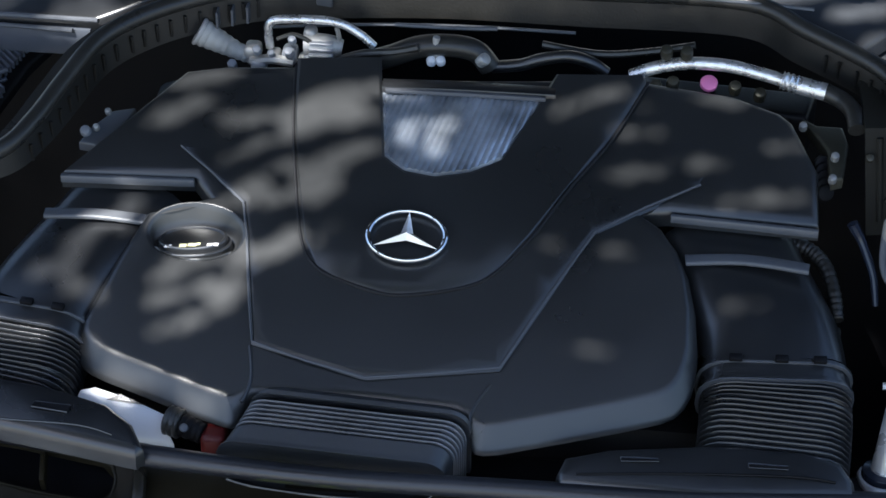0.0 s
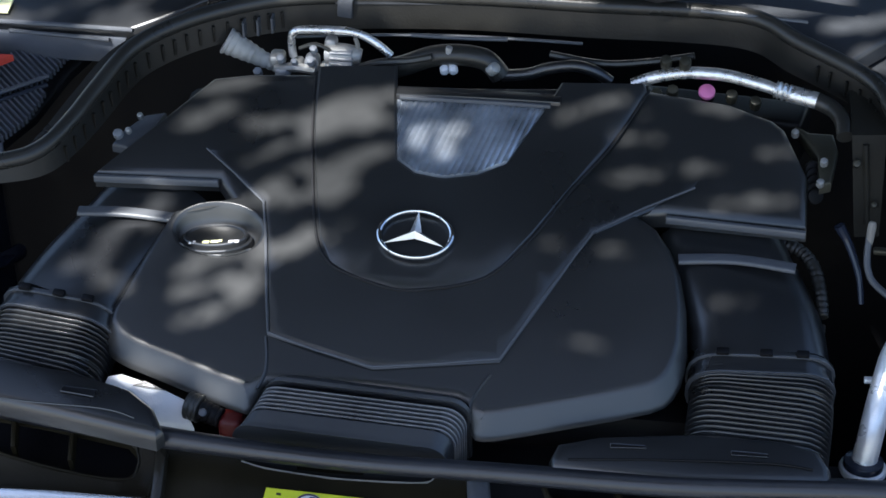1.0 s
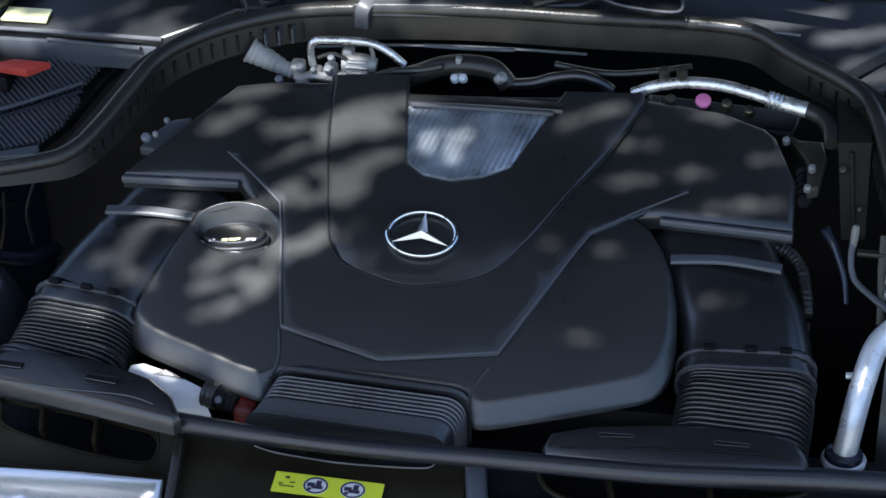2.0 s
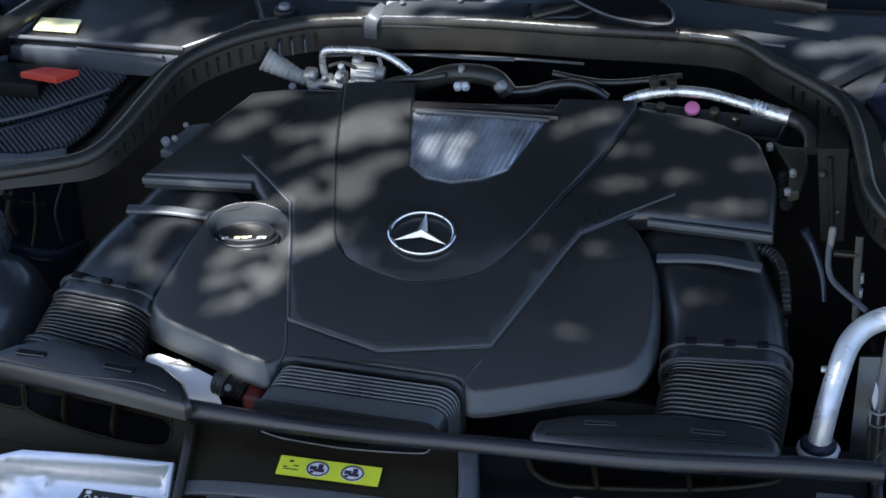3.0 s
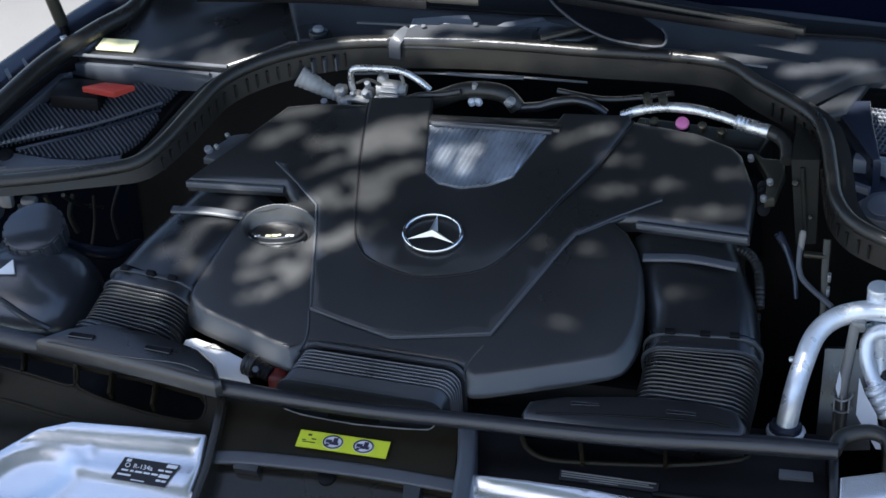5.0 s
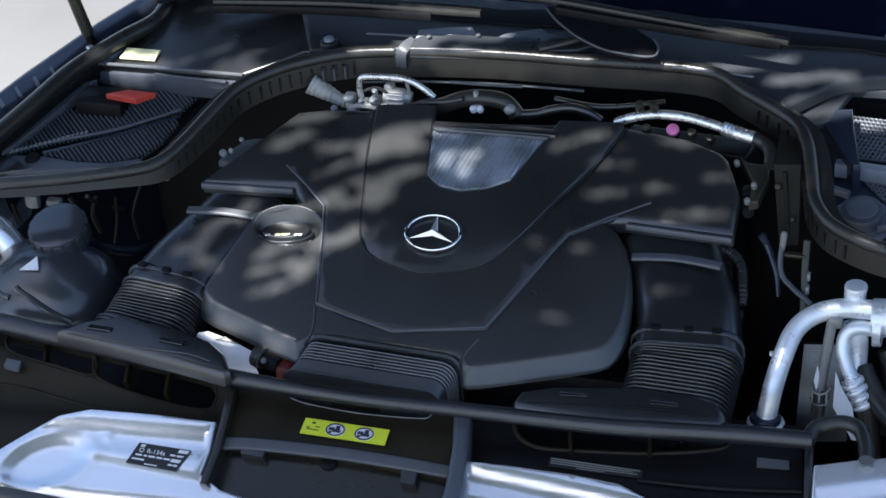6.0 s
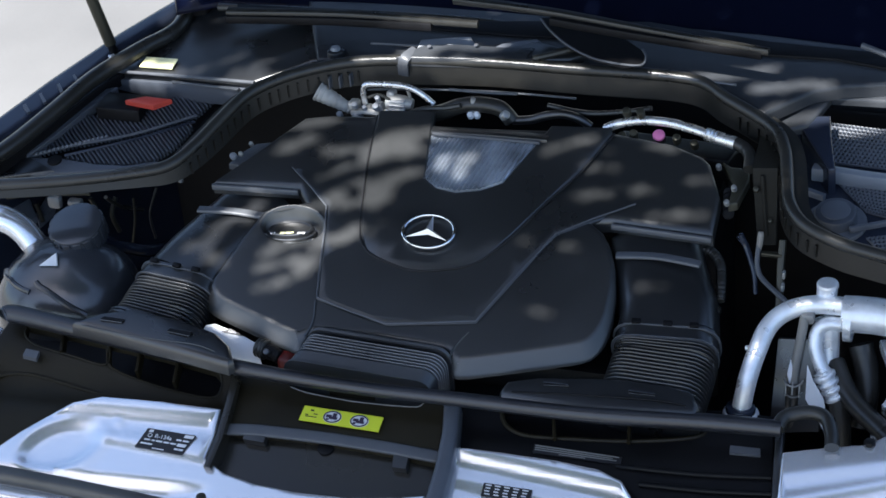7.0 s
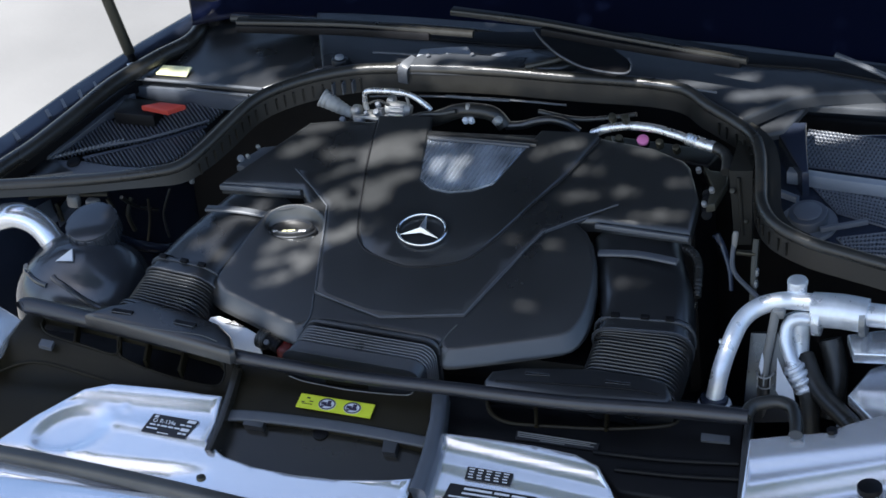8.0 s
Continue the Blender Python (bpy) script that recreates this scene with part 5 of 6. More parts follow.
# ---- under the cover ----
blk = thing("engine_block", "dark engine block below the cover", "engine")
part("block", box(-0.3, 0.34, -0.1, 0.22, 0.36, 0.80, 0.02), DARK, blk)
part("rear_block", box(-0.28, 0.36, 0.12, 0.24, 0.6, 0.93, 0.02), DARK, blk)
tank = thing("white_tank", "white plastic tank with a warning sticker", "tank")
def tank_top(x, y):
    return 0.838 + 0.9 * (y + 0.146)


part("tank", shell([(-0.275, -0.146), (-0.262, -0.1435), (-0.245, -0.1465), (-0.218, -0.1525), (-0.196, -0.1585), (-0.193, -0.168), (-0.186, -0.177), (-0.250, -0.177), (-0.282, -0.162)], tank_top, 0.03, 0.003, 3), WHITE, tank)
q = laid([(-0.2495, -0.1525), (-0.238, -0.1485), (-0.231, -0.1505), (-0.2155, -0.1545)], tank_top)
lab = label_on("label", q, BLACKLAB, tank, 0.0016, 0.0016)
bars_on("warning_sign", q, [(0.25, 0.5, 0.25, 0.7), (0.6, 0.75, 0.4, 0.75)], PRINT, lab, 0.0022)
con = thing("hose_connector", "black ribbed plastic connector with a dark red cap", "connector")
part("collar", corrugated([(-0.194, -0.163, 0.824), (-0.187, -0.165, 0.8235), (-0.180, -0.167, 0.823)], lambda s: 0.0125, 3, 0.0014), RUBBER, con)
part("nipple", corrugated([(-0.181, -0.167, 0.823), (-0.170, -0.170, 0.821), (-0.160, -0.173, 0.819)], lambda s: 0.0105 - 0.002 * s, 4, 0.001), DARK, con)
part("clamp_screw", disc((-0.176, -0.178, 0.829), 0.004, 0.006, 10, 0.0015, (0.2, -0.7, 0.6)), EDGE, con)
part("red_cap", box(-0.162, -0.139, -0.184, -0.160, 0.792, 0.824, 0.006, 3), DEEPRED, con, "dark red plastic cap")

# ---- left reservoir ----
res = thing("coolant_reservoir", "black plastic coolant reservoir with a knurled cap", "reservoir")
RC = Vector([(-0.529, -0.067, 0.820)][0])


def tank_at(a, t):
    """The tank's skin: a from foot to top, t round it."""
    k = 1.0 if a < 0.55 else math.sqrt(max(0.0, 1 - ((a - 0.55) / 0.45) ** 2.4))
    k = max(k, 0.3)
    return Vector((RC.x + 0.1 * k * math.copysign(abs(math.cos(t)) ** 0.75, math.cos(t)), RC.y + 0.02 * a + 0.085 * k * math.copysign(abs(math.sin(t)) ** 0.75, math.sin(t)), 0.66 + 0.208 * a))


bm = bmesh.new()
rings(bm, [[tank_at(i / 24, 2 * math.pi * j / 40) for j in range(40)] for i in range(25)])
part("tank", bm, TANKBLACK, res)
part("seam", tube([tank_at(0.86 - 0.004 * abs(k - 5), radians(-165 + 6.5 * k)) for k in range(11)], 0.004, 8, 1), TANKBLACK, res)
part("rib", tube([tank_at(0.89 - 0.017 * k, radians(-97 + 4.2 * k)) for k in range(11)], 0.0045, 8, 1), TANKBLACK, res, "moulded rib down the tank's shoulder")
CP = Vector((-0.5175, -0.012, 0.862))
part("neck", disc((CP.x, CP.y, 0.845), 0.033, 0.02, 24), TANKBLACK, res)
LEAN = Matrix.Translation(CP) @ Matrix.Rotation(0.3, 4, "X")
capo = part("cap", disc(CP, 0.0385, 0.028, 40, 0.003, (0, -0.296, 0.955)), TANKBLACK, res, "black screw cap with a knurled rim")
for k in range(16):
    a = 2 * math.pi * k / 16
    bm = box(-0.0058, 0.0058, -0.0015, 0.0016, -0.002, 0.0245, 0.0012, 2)
    bmesh.ops.transform(bm, matrix=LEAN @ Matrix.Translation((0.0385 * math.cos(a), 0.0385 * math.sin(a), 0.001)) @ Matrix.Rotation(a - math.pi / 2, 4, "Z"), verts=bm.verts)
    part("grip", bm, TANKBLACK, capo)
tri = [(-0.5232, -0.0735, 0.873), (-0.5173, -0.087, 0.8613), (-0.5447, -0.0886, 0.859)]
bm = bmesh.new()
rings(bm, [[Vector(p) for p in tri], [Vector(p) + Vector((0, -0.0022, 0.002)) for p in tri]])
part("warning_sign", bm, WHITE, res, "white triangular warning sticker", 0)
lp = thing("washer_pipe", "bright silver pipe bend beside the reservoir", "metal pipe")
part("pipe", tube([(-0.754, 0.000, 0.828), (-0.687, 0.000, 0.862), (-0.651, 0.000, 0.870), (-0.618, 0.000, 0.854), (-0.587, -0.010, 0.820)], 0.0195, 18), PAINT, lp)
part("flange", tube([(-0.780, 0.082, 0.830), (-0.745, 0.092, 0.830), (-0.711, 0.102, 0.830)], 0.007, 10), METAL, lp)
mech = thing("bonnet_catch", "grey metal catch plates under the tray", "catch")
for i, q in enumerate(([(-0.710, 0.134, 0.820), (-0.679, 0.131, 0.820), (-0.645, 0.087, 0.820), (-0.651, 0.060, 0.820), (-0.688, 0.095, 0.820)], [(-0.661, 0.151, 0.810), (-0.647, 0.162, 0.810), (-0.634, 0.114, 0.810), (-0.639, 0.079, 0.810), (-0.655, 0.101, 0.810)], [(-0.623, 0.138, 0.820), (-0.599, 0.146, 0.820), (-0.597, 0.130, 0.820), (-0.613, 0.123, 0.820)])):
    part("catch_plate", shell([(v[0], v[1]) for v in q], 0.82 - 0.006 * i, 0.012, 0.003, 2), PALE, mech)
for line in ([(-0.702, 0.090, 0.840), (-0.662, 0.108, 0.840), (-0.574, 0.128, 0.840)], [(-0.568, 0.115, 0.840), (-0.562, 0.116, 0.820), (-0.565, 0.105, 0.800)], [(-0.650, 0.100, 0.830), (-0.635, 0.085, 0.810)], [(-0.532, 0.125, 0.840), (-0.533, 0.108, 0.820), (-0.527, 0.111, 0.790)]):
    part("catch_link", tube(line, 0.0035, 8, 3), OLIVE, mech)
# blocks coloured pale to stand in for light that reaches them
part("latch_block", box(-0.616, -0.594, 0.073, 0.087, 0.842, 0.864, 0.006, 2), CAST, mech, "cast latch block, paler in place of light on it")
part("latch_block", box(-0.583, -0.561, 0.073, 0.087, 0.850, 0.860, 0.004, 2), CAST, mech, "flat latch block, paler in place of light on it")
part("rod", tube([(-0.504, 0.127, 0.840), (-0.509, 0.129, 0.800), (-0.518, 0.125, 0.760)], 0.002, 8), OLIVE, mech)
part("bracket_pin", disc([(-0.420, 0.099, 0.900)][0], 0.006, 0.01, 8), METAL, mech)
part("bracket_pin", disc([(-0.412, 0.108, 0.890)][0], 0.004, 0.01, 8), CAST, mech)

# ---- right tray ----
rt = thing("filter_tray", "dark blue painted tray with perforated covers", "tray")
part("floor", shell([(0.440, 0.184), (0.416, 0.264), (0.457, 0.281), (0.642, 0.311), (0.688, 0.040), (0.581, 0.055), (0.516, 0.078), (0.467, 0.107)], slope(0.905, 0.2), 0.012, 0.004), NAVY, rt)
part("inner_panel", shell([(0.247, 0.305), (0.339, 0.303), (0.467, 0.313), (0.638, 0.329), (0.645, 0.296), (0.480, 0.291), (0.458, 0.232), (0.427, 0.218), (0.349, 0.268)], slope(0.95, 0.2), 0.012, 0.006), COWLGREY, rt, "glossy grey inner panel")


def mesh_plate(quad, nx, ny, top):
    """A perforated plate: rows of staggered holes."""
    bm = bmesh.new()
    P = [Vector(p) for p in quad]
    holes = []
    for j in range(ny):
        for i in range(nx):
            u, v = (i + 0.5 + 0.5 * (j % 2)) / (nx + 0.5), (j + 0.5) / ny
            c = P[0].lerp(P[1], u).lerp(P[3].lerp(P[2], u), v)
            holes.append([(c.x + 0.0022 * math.cos(a), c.y + 0.0027 * math.sin(a)) for a in [math.pi * k / 3 for k in range(6)]])
    return shell([(p.x, p.y) for p in P], top, 0.003, 0.0008, 1, holes=holes, step=0.2)


q = [(0.480, 0.289), (0.600, 0.281), (0.613, 0.207), (0.487, 0.214)]
part("perforated_cover", mesh_plate([(*p, 0) for p in q], 21, 11, slope(0.912, 0.2)), MESH, rt, "grey perforated mesh cover")
q = [(0.506, 0.179), (0.622, 0.165), (0.632, 0.108), (0.553, 0.128)]
part("perforated_cover", mesh_plate([(*p, 0) for p in q], 19, 8, slope(0.912, 0.2)), MESH, rt, "grey perforated mesh cover")
q = [(0.560, 0.086), (0.628, 0.108), (0.640, 0.062), (0.585, 0.060)]
part("perforated_cover", mesh_plate([(*p, 0) for p in q], 12, 5, slope(0.908, 0.2)), MESH, rt, "grey perforated mesh cover")
part("light_bar", sweep([(0.475, 0.182, 0.966), (0.542, 0.176, 0.965), (0.635, 0.171, 0.964)], lambda s: roundrect(0.008, 0.02, 0.003, 2)), PALE, rt, "pale grey cross bar")
part("light_bar", sweep([(0.454, 0.150, 0.955), (0.471, 0.145, 0.954), (0.498, 0.136, 0.952)], lambda s: roundrect(0.004, 0.01, 0.002, 2)), MESH, rt)
part("light_bar", sweep([(0.539, 0.082, 0.941), (0.573, 0.095, 0.944), (0.598, 0.106, 0.946)], lambda s: roundrect(0.003, 0.008, 0.0015, 2)), MESH, rt)
part("divider", shell([(0.445, 0.256), (0.484, 0.261), (0.492, 0.221), (0.508, 0.160), (0.499, 0.159), (0.452, 0.228)], slope(0.945, 0.2), 0.04, 0.003), NAVY, rt)
fc = thing("filler_cap", "round dark grey filler cap in the tray", "filler cap")
p = (0.518, 0.106, 0.928)
part("base", disc(p, 0.040, 0.006, 32, 0.003, (0, -0.15, 1)), MESH, fc)
part("lid", disc((p[0], p[1], p[2] + 0.005), 0.027, 0.017, 32, 0.003, (0, -0.15, 1)), SLAT, fc)
part("lid_ring", disc((p[0], p[1] - 0.002, p[2] + 0.0215), 0.019, 0.002, 28, 0.001, (0, -0.15, 1)), MESH, fc)

# ---- right pipes ----
pipe = thing("coolant_pipe", "bent silver aluminium coolant pipe", "metal pipe")
part("pipe", tube([(0.437, -0.115, 0.777), (0.443, -0.100, 0.816), (0.450, -0.075, 0.843), (0.460, -0.045, 0.864), (0.480, -0.025, 0.876), (0.512, -0.015, 0.883), (0.553, -0.012, 0.883)], 0.0122, 16), METAL, pipe)
p = Vector([(0.437, -0.115, 0.777)][0])
part("foot_ring", disc(p + Vector((0, 0, -0.012)), 0.023, 0.014, 24, 0.004, (0.05, 0.1, 1)), METAL, pipe)
part("seal_ring", disc(p + Vector((0, 0, 0.002)), 0.019, 0.007, 24, 0.002, (0.05, 0.1, 1)), NAVY, pipe)
blkp = part("connector", tube([(0.549, -0.012, 0.872), (0.587, -0.012, 0.874), (0.620, -0.012, 0.871)], 0.0235, 18, 2), METAL, pipe, "silver connector sleeve")
part("sleeve_ring", tube([(0.551, -0.015, 0.863), (0.561, -0.015, 0.863)], 0.0255, 18, 1), METAL, blkp)
part("sleeve_ring", tube([(0.613, -0.012, 0.868), (0.621, -0.012, 0.868)], 0.0255, 18, 1), CAST, blkp)
part("stub", tube([(0.617, -0.012, 0.874), (0.683, -0.012, 0.873)], 0.016, 16, 1), METAL, pipe)
part("riser", tube([(0.525, 0.000, 0.868), (0.525, 0.000, 0.891), (0.526, 0.000, 0.906)], 0.0132, 16, 1), METAL, pipe)
part("riser_top", disc(Vector((0.526, 0.000, 0.903)), 0.0140, 0.006, 20, 0.003), METAL, pipe)
part("branch", tube([(0.562, -0.020, 0.859), (0.533, -0.025, 0.864), (0.519, -0.030, 0.855), (0.518, -0.040, 0.839), (0.525, -0.050, 0.820), (0.535, -0.058, 0.804)], 0.009, 14), METAL, pipe)
part("inner_branch", tube([(0.528, -0.012, 0.860), (0.531, -0.020, 0.828), (0.533, -0.035, 0.795)], lambda s: 0.0165 - 0.004 * s, 14), METAL, pipe)
for k in range(4):
    a, b = Vector((0.531, -0.057, 0.808)), Vector((0.551, -0.065, 0.775))
    part("crimp_ring", tube([a.lerp(b, k / 4), a.lerp(b, k / 4 + 0.08), a.lerp(b, k / 4 + 0.17)], lambda s: 0.0125 + 0.0028 * math.sin(math.pi * (0.15 + 0.7 * s)), 18, 3), METAL, pipe)
part("crimp_core", tube([(0.529, -0.056, 0.811), (0.551, -0.065, 0.775)], 0.0118, 16, 1), METAL, pipe)
part("rubber_end", tube([(0.550, -0.064, 0.777), (0.556, -0.075, 0.750), (0.559, -0.090, 0.715)], 0.0135, 14), RUBBER, pipe)
h = thing("vent_hose", "grey-brown rubber hose with spring clip", "hose")
part("hose", tube([(0.503, -0.030, 0.875), (0.499, -0.045, 0.842), (0.495, -0.060, 0.809), (0.494, -0.070, 0.774), (0.494, -0.080, 0.730)], 0.0062, 12), GREYBOOT, h)
part("hose_head", box(0.499, 0.515, -0.036, -0.022, 0.866, 0.880, 0.003, 2), CAST, h, "pale metal hose head")
part("sleeve", tube([(0.495, -0.064, 0.794), (0.494, -0.070, 0.774), (0.494, -0.080, 0.734)], 0.0092, 14, 1), RUBBER, h)
for dx, z0, z1 in ((-0.0085, 0.800, 0.783), (0.0, 0.802, 0.786), (0.0085, 0.800, 0.783)):
    part("spring_clip", tube([(0.4955 + dx, -0.073, z0), (0.4955 + dx, -0.079, z1)], 0.0012, 6, 1), CAST, h, "bent wire spring clip")
for z in (0.801, 0.784):
    part("spring_clip", tube([(0.4955 + 0.0115 * math.cos(a), -0.066 - 0.0115 * math.sin(a), z - 0.003 * math.sin(a)) for a in [math.pi * k / 10 for k in range(11)]], 0.0013, 6, 1), CAST, h, "bent wire spring clip")
part("tag", shell([(0.487, -0.066), (0.490, -0.058), (0.4945, -0.064), (0.491, -0.071)], slope(0.955, 2.2), 0.003, 0.001), WHITE, h, "small white tag")
pl = thing("support_plate", "dark plastic support plate with a white tag", "plate")
q = [(0.471, -0.040, 0.842), (0.523, -0.040, 0.848), (0.531, -0.090, 0.741), (0.468, -0.090, 0.730)]
label_on("plate", q, SATIN, pl, 0.0, 0.012)
TAG = [(0.514, -0.073, 0.831), (0.522, -0.076, 0.810), (0.536, -0.081, 0.788), (0.544, -0.091, 0.745), (0.538, -0.091, 0.745), (0.513, -0.081, 0.784)]
bm = bmesh.new()
rings(bm, [[Vector(p) for p in TAG], [Vector(p) + Vector((0, -0.002, 0.0012)) for p in TAG]])
part("tag", bm, WHITE, pl, "white plastic tag", 0)
bh = thing("radiator_hose", "thick black rubber radiator hose", "hose")
part("hose", tube([(0.541, -0.030, 0.808), (0.568, -0.070, 0.785), (0.615, -0.120, 0.779), (0.634, -0.140, 0.778)], 0.013, 14), RUBBER, bh)
part("hose", tube([(0.569, 0.000, 0.819), (0.581, -0.020, 0.780), (0.579, -0.050, 0.726)], 0.016, 14), RUBBER, bh)
part("spigot", tube([(0.608, -0.120, 0.778), (0.619, -0.120, 0.769)], 0.012, 12, 1), PAINT, bh)
sb = thing("headlamp_bracket", "silver metal headlamp bracket", "bracket")
part("plate", shell([(v[0], v[1]) for v in [(0.608, -0.082, 0.800), (0.627, -0.026, 0.800), (0.692, 0.027, 0.800), (0.720, -0.144, 0.800), (0.658, -0.133, 0.800)]], slope(0.8, 0.1), 0.015, 0.003), PAINT, sb)
part("plate", shell([(v[0], v[1]) for v in [(0.594, -0.012, 0.840), (0.664, 0.016, 0.840), (0.673, -0.041, 0.840), (0.609, -0.048, 0.840)]], slope(0.84, 0.1), 0.015, 0.003), PAINT, sb)
wall = thing("inner_panel", "dull olive inner panel below the seal", "panel")
q = [(0.407, 0.120, 0.992), (0.440, 0.120, 0.995), (0.442, 0.095, 0.893), (0.418, 0.095, 0.890)]
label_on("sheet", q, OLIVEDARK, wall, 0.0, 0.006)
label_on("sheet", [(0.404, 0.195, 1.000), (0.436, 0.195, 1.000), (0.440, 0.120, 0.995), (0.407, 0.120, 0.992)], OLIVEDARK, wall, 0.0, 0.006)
part("bead", tube([(0.421, 0.116, 0.985), (0.425, 0.107, 0.945), (0.429, 0.098, 0.905)], 0.003, 8, 3), OLIVEDARK, wall)
for x, y, z, r in ((0.414, 0.111, 0.965, 0.004), (0.434, 0.101, 0.925, 0.003)):
    part("bolt", disc((x, y, z), r, 0.006, 10, 0.0015, (0, -0.7, 0.7)), OLIVE, wall)
br = thing("mounting_rail", "dull olive mounting rail below the seal", "bracket")
part("rail", sweep([(0.460, 0.046, 0.934), (0.460, 0.030, 0.903), (0.462, 0.015, 0.882), (0.463, 0.000, 0.858)], lambda s: roundrect(0.0045, 0.008, 0.002, 2), up=(0, -1, 0)), OLIVE, br)
part("cross_bar", box(0.434, 0.462, 0.036, 0.044, 0.912, 0.918, 0.002, 2), OLIVE, br)
for x, y, z in ((0.466, 0.024, 0.897), (0.466, 0.016, 0.883)):
    part("clip", box(x - 0.002, x + 0.002, y - 0.004, y + 0.004, z - 0.005, z + 0.005, 0.001, 2), CAST, br, "small bright clip")
ch = thing("corrugated_hose", "small black corrugated hose beside the duct", "hose")
part("hose", corrugated([(0.350, 0.070, 0.894), (0.368, 0.060, 0.892), (0.381, 0.040, 0.888), (0.388, 0.010, 0.880), (0.391, -0.012, 0.870)], lambda s: 0.0062 - 0.0012 * s, 17, 0.0013), RUBBER, ch)
part("end_clip", box(0.386, 0.394, -0.030, -0.018, 0.858, 0.868, 0.002, 2), RUBBER, ch)
cb = thing("thin_cable", "thin black cables beside the bay wall", "cable")
part("cable", tube([(0.430, 0.050, 0.928), (0.429, 0.040, 0.911), (0.431, 0.030, 0.898), (0.440, 0.020, 0.888), (0.474, -0.005, 0.876)], 0.0034, 8), EDGE, cb)
part("end_fitting", tube([(0.4315, 0.052, 0.940), (0.431, 0.050, 0.934), (0.430, 0.045, 0.917)], lambda s: 0.0028 + 0.0014 * math.sin(3.1 * s), 10, 4), GREYBOOT, cb, "pale metal cable end")
part("pin", disc([(0.433, -0.060, 0.837)][0], 0.0035, 0.014, 8, 0.001, (1, 0, 0.1)), METAL, cb)

# ---- tree in front of the car, whose crown dapples the sunlight ----
tree = thing("tree", "leafy tree standing in front of the car", "tree")
MID = Vector((0.05, 0.0, 0.92)) + SUN_DIR * 2.8
BASE = Vector((-4.1, -3.0, 0.0))
FORK = Vector((-3.6, -2.8, 2.7))
part("trunk", tube([BASE, BASE.lerp(FORK, 0.4) + Vector((0.08, 0.05, 0)), FORK], lambda s: 0.2 - 0.08 * s, 14), BARK, tree)
rnd = random.Random(11)
for ex, ey in ((-1.05, -0.75), (-0.95, 0.15), (-1.1, 0.8), (0.2, 1.5), (-0.2, -0.95), (0.8, -1.1), (-1.3, -0.3)):
    end = Vector((0.75 * ex, 0.75 * ey, 0.92)) + SUN_DIR * 3.1
    part("limb", tube([FORK, FORK.lerp(end, 0.45) + Vector((0, 0, 0.45)), end], lambda s: 0.07 - 0.06 * s, 8), BARK, tree)
# openings in the crown, by where their light falls: streaks from point to point with a half width
def streaks(points, width):
    flat = [Vector(p) - SUN_DIR * ((p[2] - 0.92) / SUN_DIR.z) for p in points]
    return [(a.x, a.y, b.x, b.y, width) for a, b in zip(flat[::2], flat[1::2])]


STREAKS = streaks([(-0.245, 0.157, 0.973), (-0.195, 0.170, 0.977), (-0.256, 0.113, 0.957), (-0.207, 0.134, 0.964), (-0.185, 0.116, 0.958), (-0.124, 0.129, 0.963), (-0.111, 0.111, 0.956), (-0.047, 0.129, 0.963), (-0.114, 0.136, 0.965), (-0.047, 0.157, 0.973), (-0.095, 0.035, 0.930), (-0.075, 0.049, 0.934), (-0.036, 0.158, 0.973), (-0.009, 0.158, 0.973)], 0.003)
STREAKS += streaks([(0.011, 0.095, 0.951), (0.019, 0.118, 0.959), (0.027, 0.125, 0.961), (0.032, 0.138, 0.966), (-0.014, 0.106, 0.955), (-0.009, 0.128, 0.963)], -0.0005)
STREAKS += streaks([(-0.100, 0.064, 0.940), (-0.050, 0.094, 0.950), (-0.139, -0.031, 0.904), (-0.100, -0.006, 0.914), (-0.151, 0.031, 0.928), (-0.111, 0.040, 0.931)], 0.005)
STREAKS += streaks([(-0.189, 0.068, 0.941), (-0.124, 0.107, 0.955), (-0.164, 0.042, 0.932), (-0.116, 0.073, 0.943), (-0.225, -0.052, 0.895), (-0.151, -0.021, 0.908), (-0.226, -0.078, 0.883), (-0.146, -0.040, 0.900), (-0.215, -0.029, 0.905), (-0.152, -0.005, 0.915)], -0.0022)
STREAKS += streaks([(-0.214, -0.107, 0.871), (-0.137, -0.060, 0.891)], -0.002)
STREAKS += streaks([(-0.250, -0.130, 0.851), (-0.148, -0.157, 0.840)], -0.003)
STREAKS += streaks([(-0.375, -0.115, 0.877), (-0.312, -0.120, 0.875)], -0.001)
STREAKS += streaks([(-0.224, 0.017, 0.903), (-0.178, 0.027, 0.906)], 0.006)
STREAKS += streaks([(-0.262, -0.137, 0.842), (-0.216, -0.147, 0.838), (-0.189, -0.156, 0.834), (-0.146, -0.166, 0.829), (-0.240, -0.152, 0.834), (-0.228, -0.156, 0.830)], -0.008)
STREAKS += streaks([(-0.276, -0.115, 0.863), (-0.248, -0.128, 0.857), (-0.083, -0.009, 0.908), (-0.065, 0.012, 0.916)], -0.004)
STREAKS += streaks([(-0.308, -0.016, 0.901), (-0.279, 0.015, 0.912), (-0.333, -0.053, 0.889), (-0.301, -0.028, 0.898)], 0.002)
STREAKS += streaks([(0.124, 0.145, 0.969), (0.181, 0.172, 0.978), (0.199, 0.160, 0.974), (0.208, 0.161, 0.974), (0.184, 0.129, 0.963), (0.219, 0.133, 0.964), (0.236, 0.099, 0.952), (0.282, 0.104, 0.954), (0.321, 0.122, 0.960), (0.353, 0.128, 0.963), (0.125, 0.004, 0.918), (0.146, 0.005, 0.919)], 0.0)
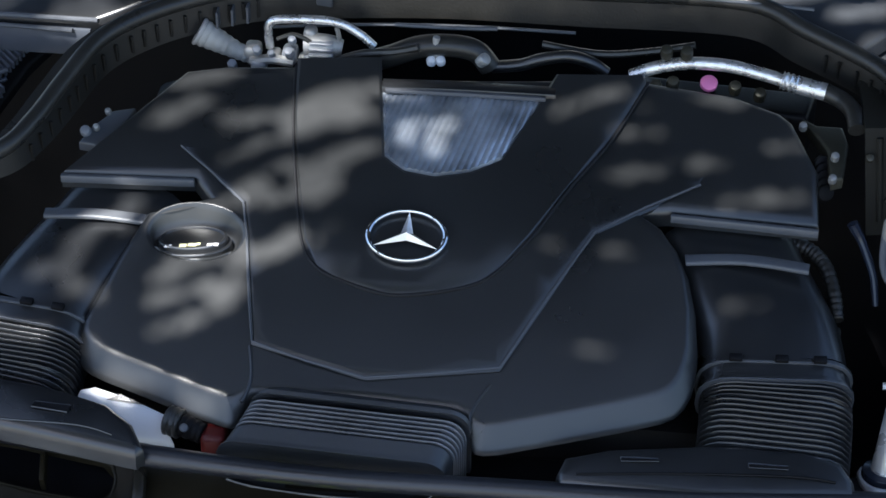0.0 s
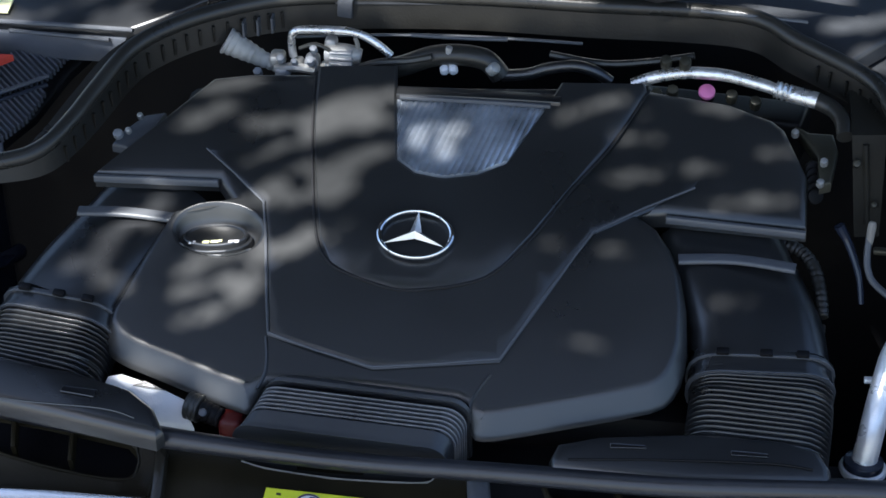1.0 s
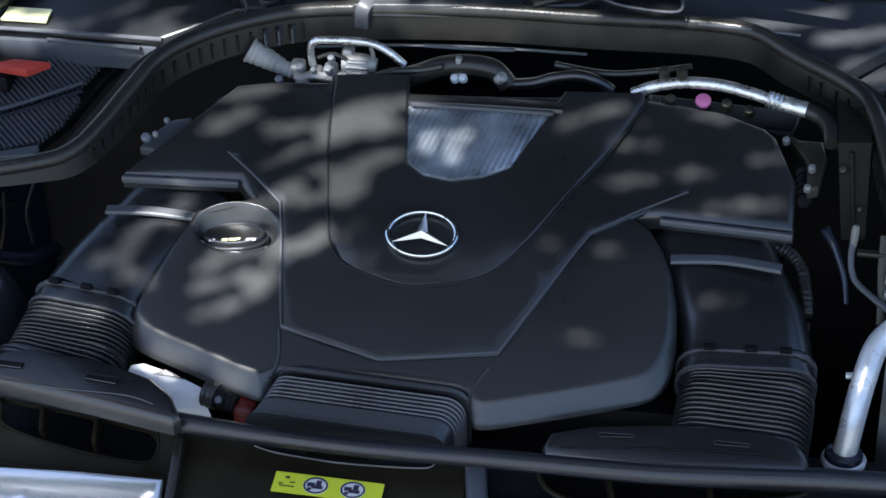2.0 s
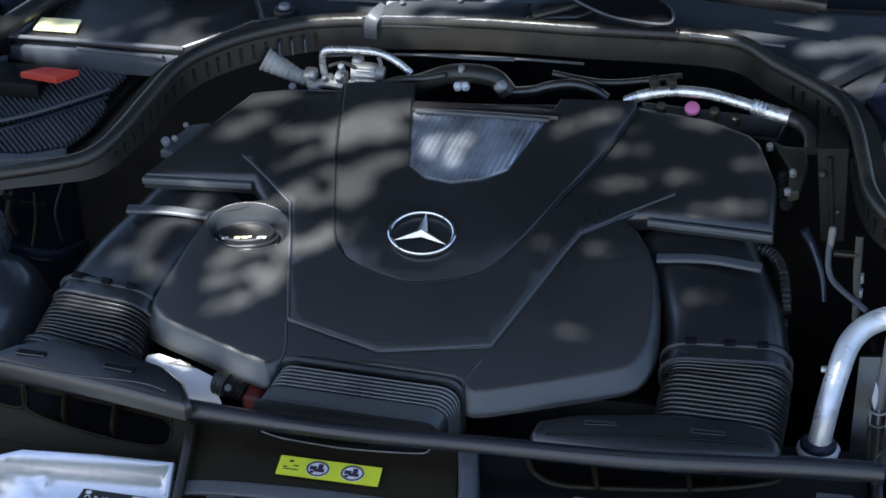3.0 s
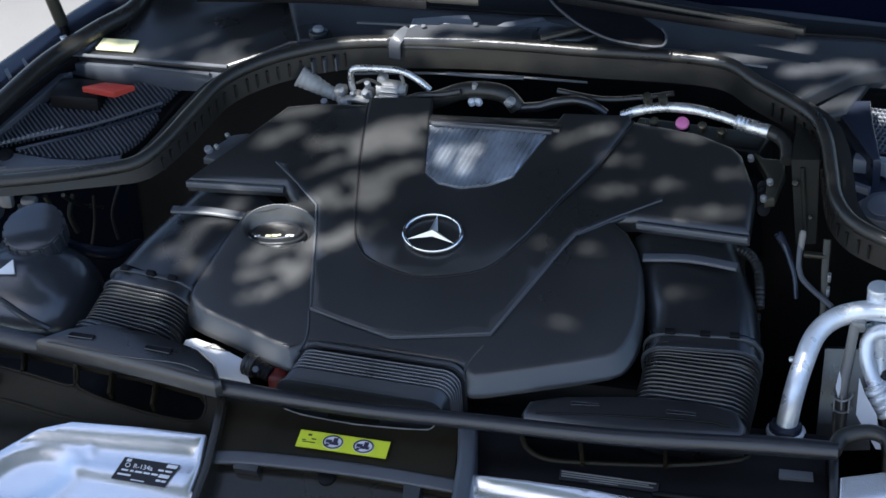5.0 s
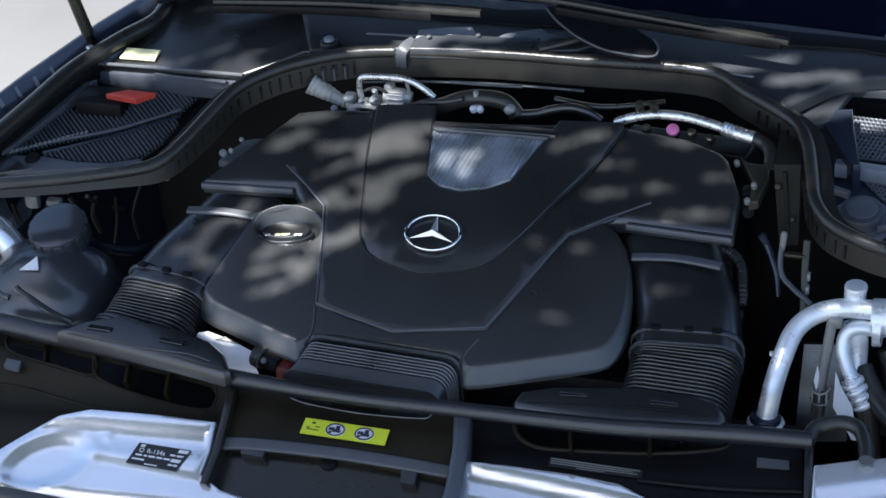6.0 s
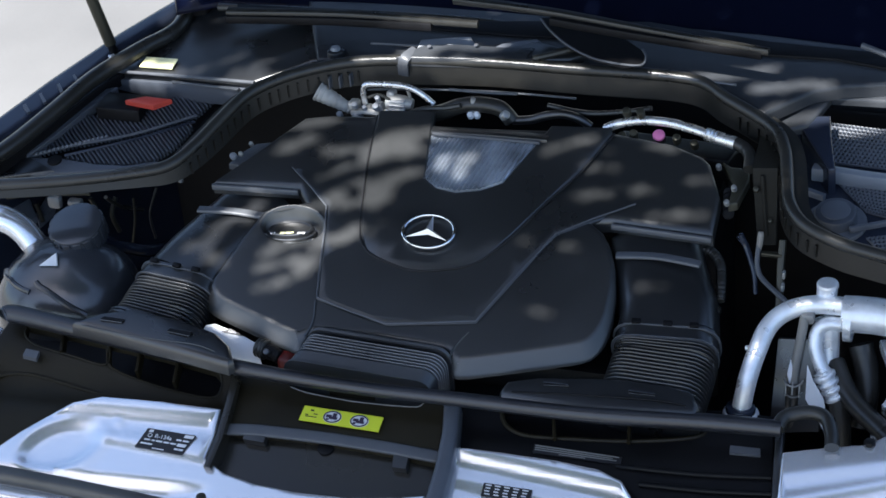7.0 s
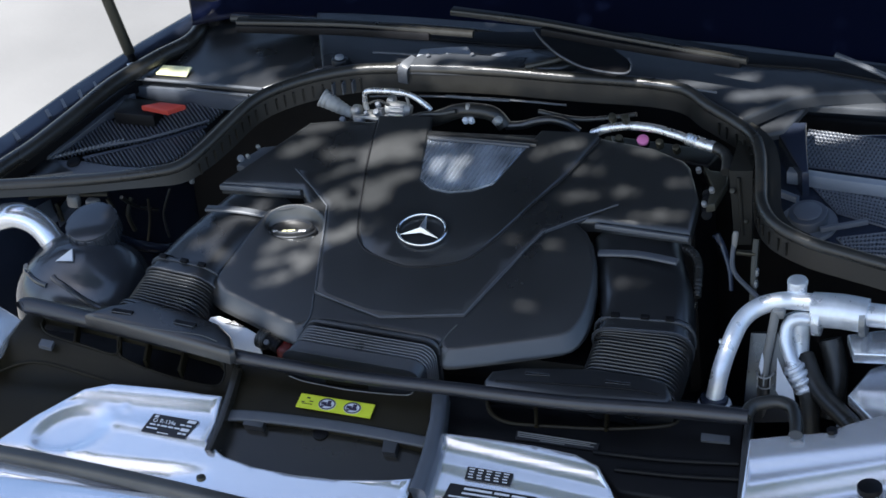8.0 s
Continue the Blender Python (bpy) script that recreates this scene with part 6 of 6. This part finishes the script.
STREAKS += streaks([(0.176, 0.085, 0.947), (0.222, 0.089, 0.949), (0.277, 0.060, 0.938), (0.354, 0.074, 0.943), (0.174, 0.004, 0.918), (0.202, 0.006, 0.919), (0.278, -0.039, 0.900), (0.319, -0.033, 0.903), (0.155, -0.093, 0.877), (0.180, -0.091, 0.878)], 0.0005)
STREAKS += streaks([(-0.274, 0.000, 0.917), (-0.267, 0.028, 0.927), (-0.303, -0.057, 0.893), (-0.274, -0.071, 0.886)], 0.004)
STREAKS += streaks([(-0.258, -0.105, 0.774), (-0.212, -0.120, 0.770)], -0.005)
STREAKS += streaks([(-0.176, 0.210, 0.976), (-0.115, 0.210, 0.983), (-0.101, 0.210, 0.989), (-0.070, 0.210, 0.988)], -0.003)
STREAKS += streaks([(-0.172, 0.239, 1.035), (-0.070, 0.253, 1.038), (-0.035, 0.252, 1.038), (0.145, 0.256, 1.039), (0.187, 0.256, 1.039), (0.286, 0.256, 1.039)], 0.001)
STREAKS += streaks([(0.304, 0.279, 1.028), (0.395, 0.309, 1.031), (0.382, 0.262, 1.026), (0.472, 0.289, 1.029), (0.415, 0.223, 1.022), (0.526, 0.258, 1.026), (0.493, 0.267, 1.027), (0.582, 0.291, 1.029), (-0.118, 0.284, 1.028), (0.017, 0.303, 1.030)], 0.006)
STREAKS += streaks([(-0.461, 0.254, 1.001), (-0.381, 0.291, 1.008), (-0.386, 0.256, 1.001), (-0.318, 0.285, 1.007)], -0.002)
STREAKS += streaks([(0.445, 0.144, 1.013), (0.462, 0.074, 0.997), (0.497, 0.008, 0.982), (0.551, -0.015, 0.977)], -0.003)
STREAKS += streaks([(0.448, -0.085, 0.833), (0.456, -0.050, 0.858), (0.484, -0.025, 0.876), (0.549, -0.012, 0.881), (0.524, -0.035, 0.837), (0.535, -0.055, 0.788)], -0.005)
SPOTS = [(0.02, 0.30, 0.06, 0.012), (-0.32, 0.28, 0.06, 0.015), (-0.5, 0.3, 0.06, 0.015), (0.3, 0.21, 0.03, 0.008)]


def open_sky(x, y):
    for x0, y0, x1, y1, w in STREAKS:
        dx, dy = x1 - x0, y1 - y0
        k = min(1, max(0, ((x - x0) * dx + (y - y0) * dy) / (dx * dx + dy * dy)))
        if (x - x0 - k * dx) ** 2 + (y - y0 - k * dy) ** 2 < (w + 0.0132) ** 2:
            return True
    return any(((x - a) / (c + 0.010)) ** 2 + ((y - b) / (d + 0.010)) ** 2 < 1 for a, b, c, d in SPOTS)


crown = bmesh.new()
for k in range(80000):
    # an uneven, rounded crown
    d = Vector((rnd.gauss(0, 1), rnd.gauss(0, 1), rnd.gauss(0, 1))).normalized() * rnd.random() ** 0.4
    swell = 0.8 + 0.45 * noise.noise(d * 2.2)
    c = MID + Vector((0.25 + d.x * 1.6 * swell, -0.1 + d.y * 1.1 * swell, 0.25 + d.z * 0.5 * swell))
    foot = c - SUN_DIR * ((c.z - 0.92) / SUN_DIR.z)
    near = abs(foot.x) < 1.0 and abs(foot.y) < 0.75
    size = rnd.uniform(0.013, 0.022) if near else rnd.uniform(0.03, 0.05)
    if near and open_sky(foot.x, foot.y):
        continue
    e = Euler((rnd.uniform(-0.7, 0.7), rnd.uniform(-0.7, 0.7), rnd.uniform(0, 6.28))).to_matrix()
    p = [c + e @ Vector(v) * size for v in ((-1, 0, 0), (-0.2, -0.55, 0.1), (0.9, 0, 0), (-0.2, 0.55, 0.1))]
    vs = [crown.verts.new(v) for v in p]
    crown.faces.new(vs)
# denser leaves where the shade on the car is whole
for k in range(26000):
    fx, fy = rnd.uniform(-0.8, 0.8), rnd.uniform(-0.6, 0.42)
    if open_sky(fx, fy):
        continue
    c = Vector((fx, fy, 0.92)) + SUN_DIR * rnd.uniform(2.6, 3.1)
    e = Euler((rnd.uniform(-0.7, 0.7), rnd.uniform(-0.7, 0.7), rnd.uniform(0, 6.28))).to_matrix()
    size = rnd.uniform(0.013, 0.02)
    crown.faces.new([crown.verts.new(c + e @ Vector(v) * size) for v in ((-1, 0, 0), (-0.2, -0.55, 0.1), (0.9, 0, 0), (-0.2, 0.55, 0.1))])
me = bpy.data.meshes.new("crown")
crown.to_mesh(me)
crown.free()
me.materials.append(LEAF)
ob = new("crown", me)
ob.parent = tree
tagged(ob, "dense crown of small green leaves", kind="stuff")

lh = thing("overflow_hose", "dark blue-grey hose beside the reservoir", "hose")
part("hose", tube([(-0.513, 0.030, 0.830), (-0.501, 0.061, 0.800), (-0.469, 0.086, 0.780), (-0.457, 0.137, 0.760)], 0.009, 12), NAVY, lh)
part("cable", tube([(-0.529, 0.093, 0.860), (-0.532, 0.133, 0.820), (-0.509, 0.159, 0.800)], 0.003, 8), RUBBER, lh)
part("cable", tube([(-0.465, 0.130, 0.860), (-0.477, 0.119, 0.820), (-0.474, 0.118, 0.780)], 0.002, 8), RUBBER, lh)
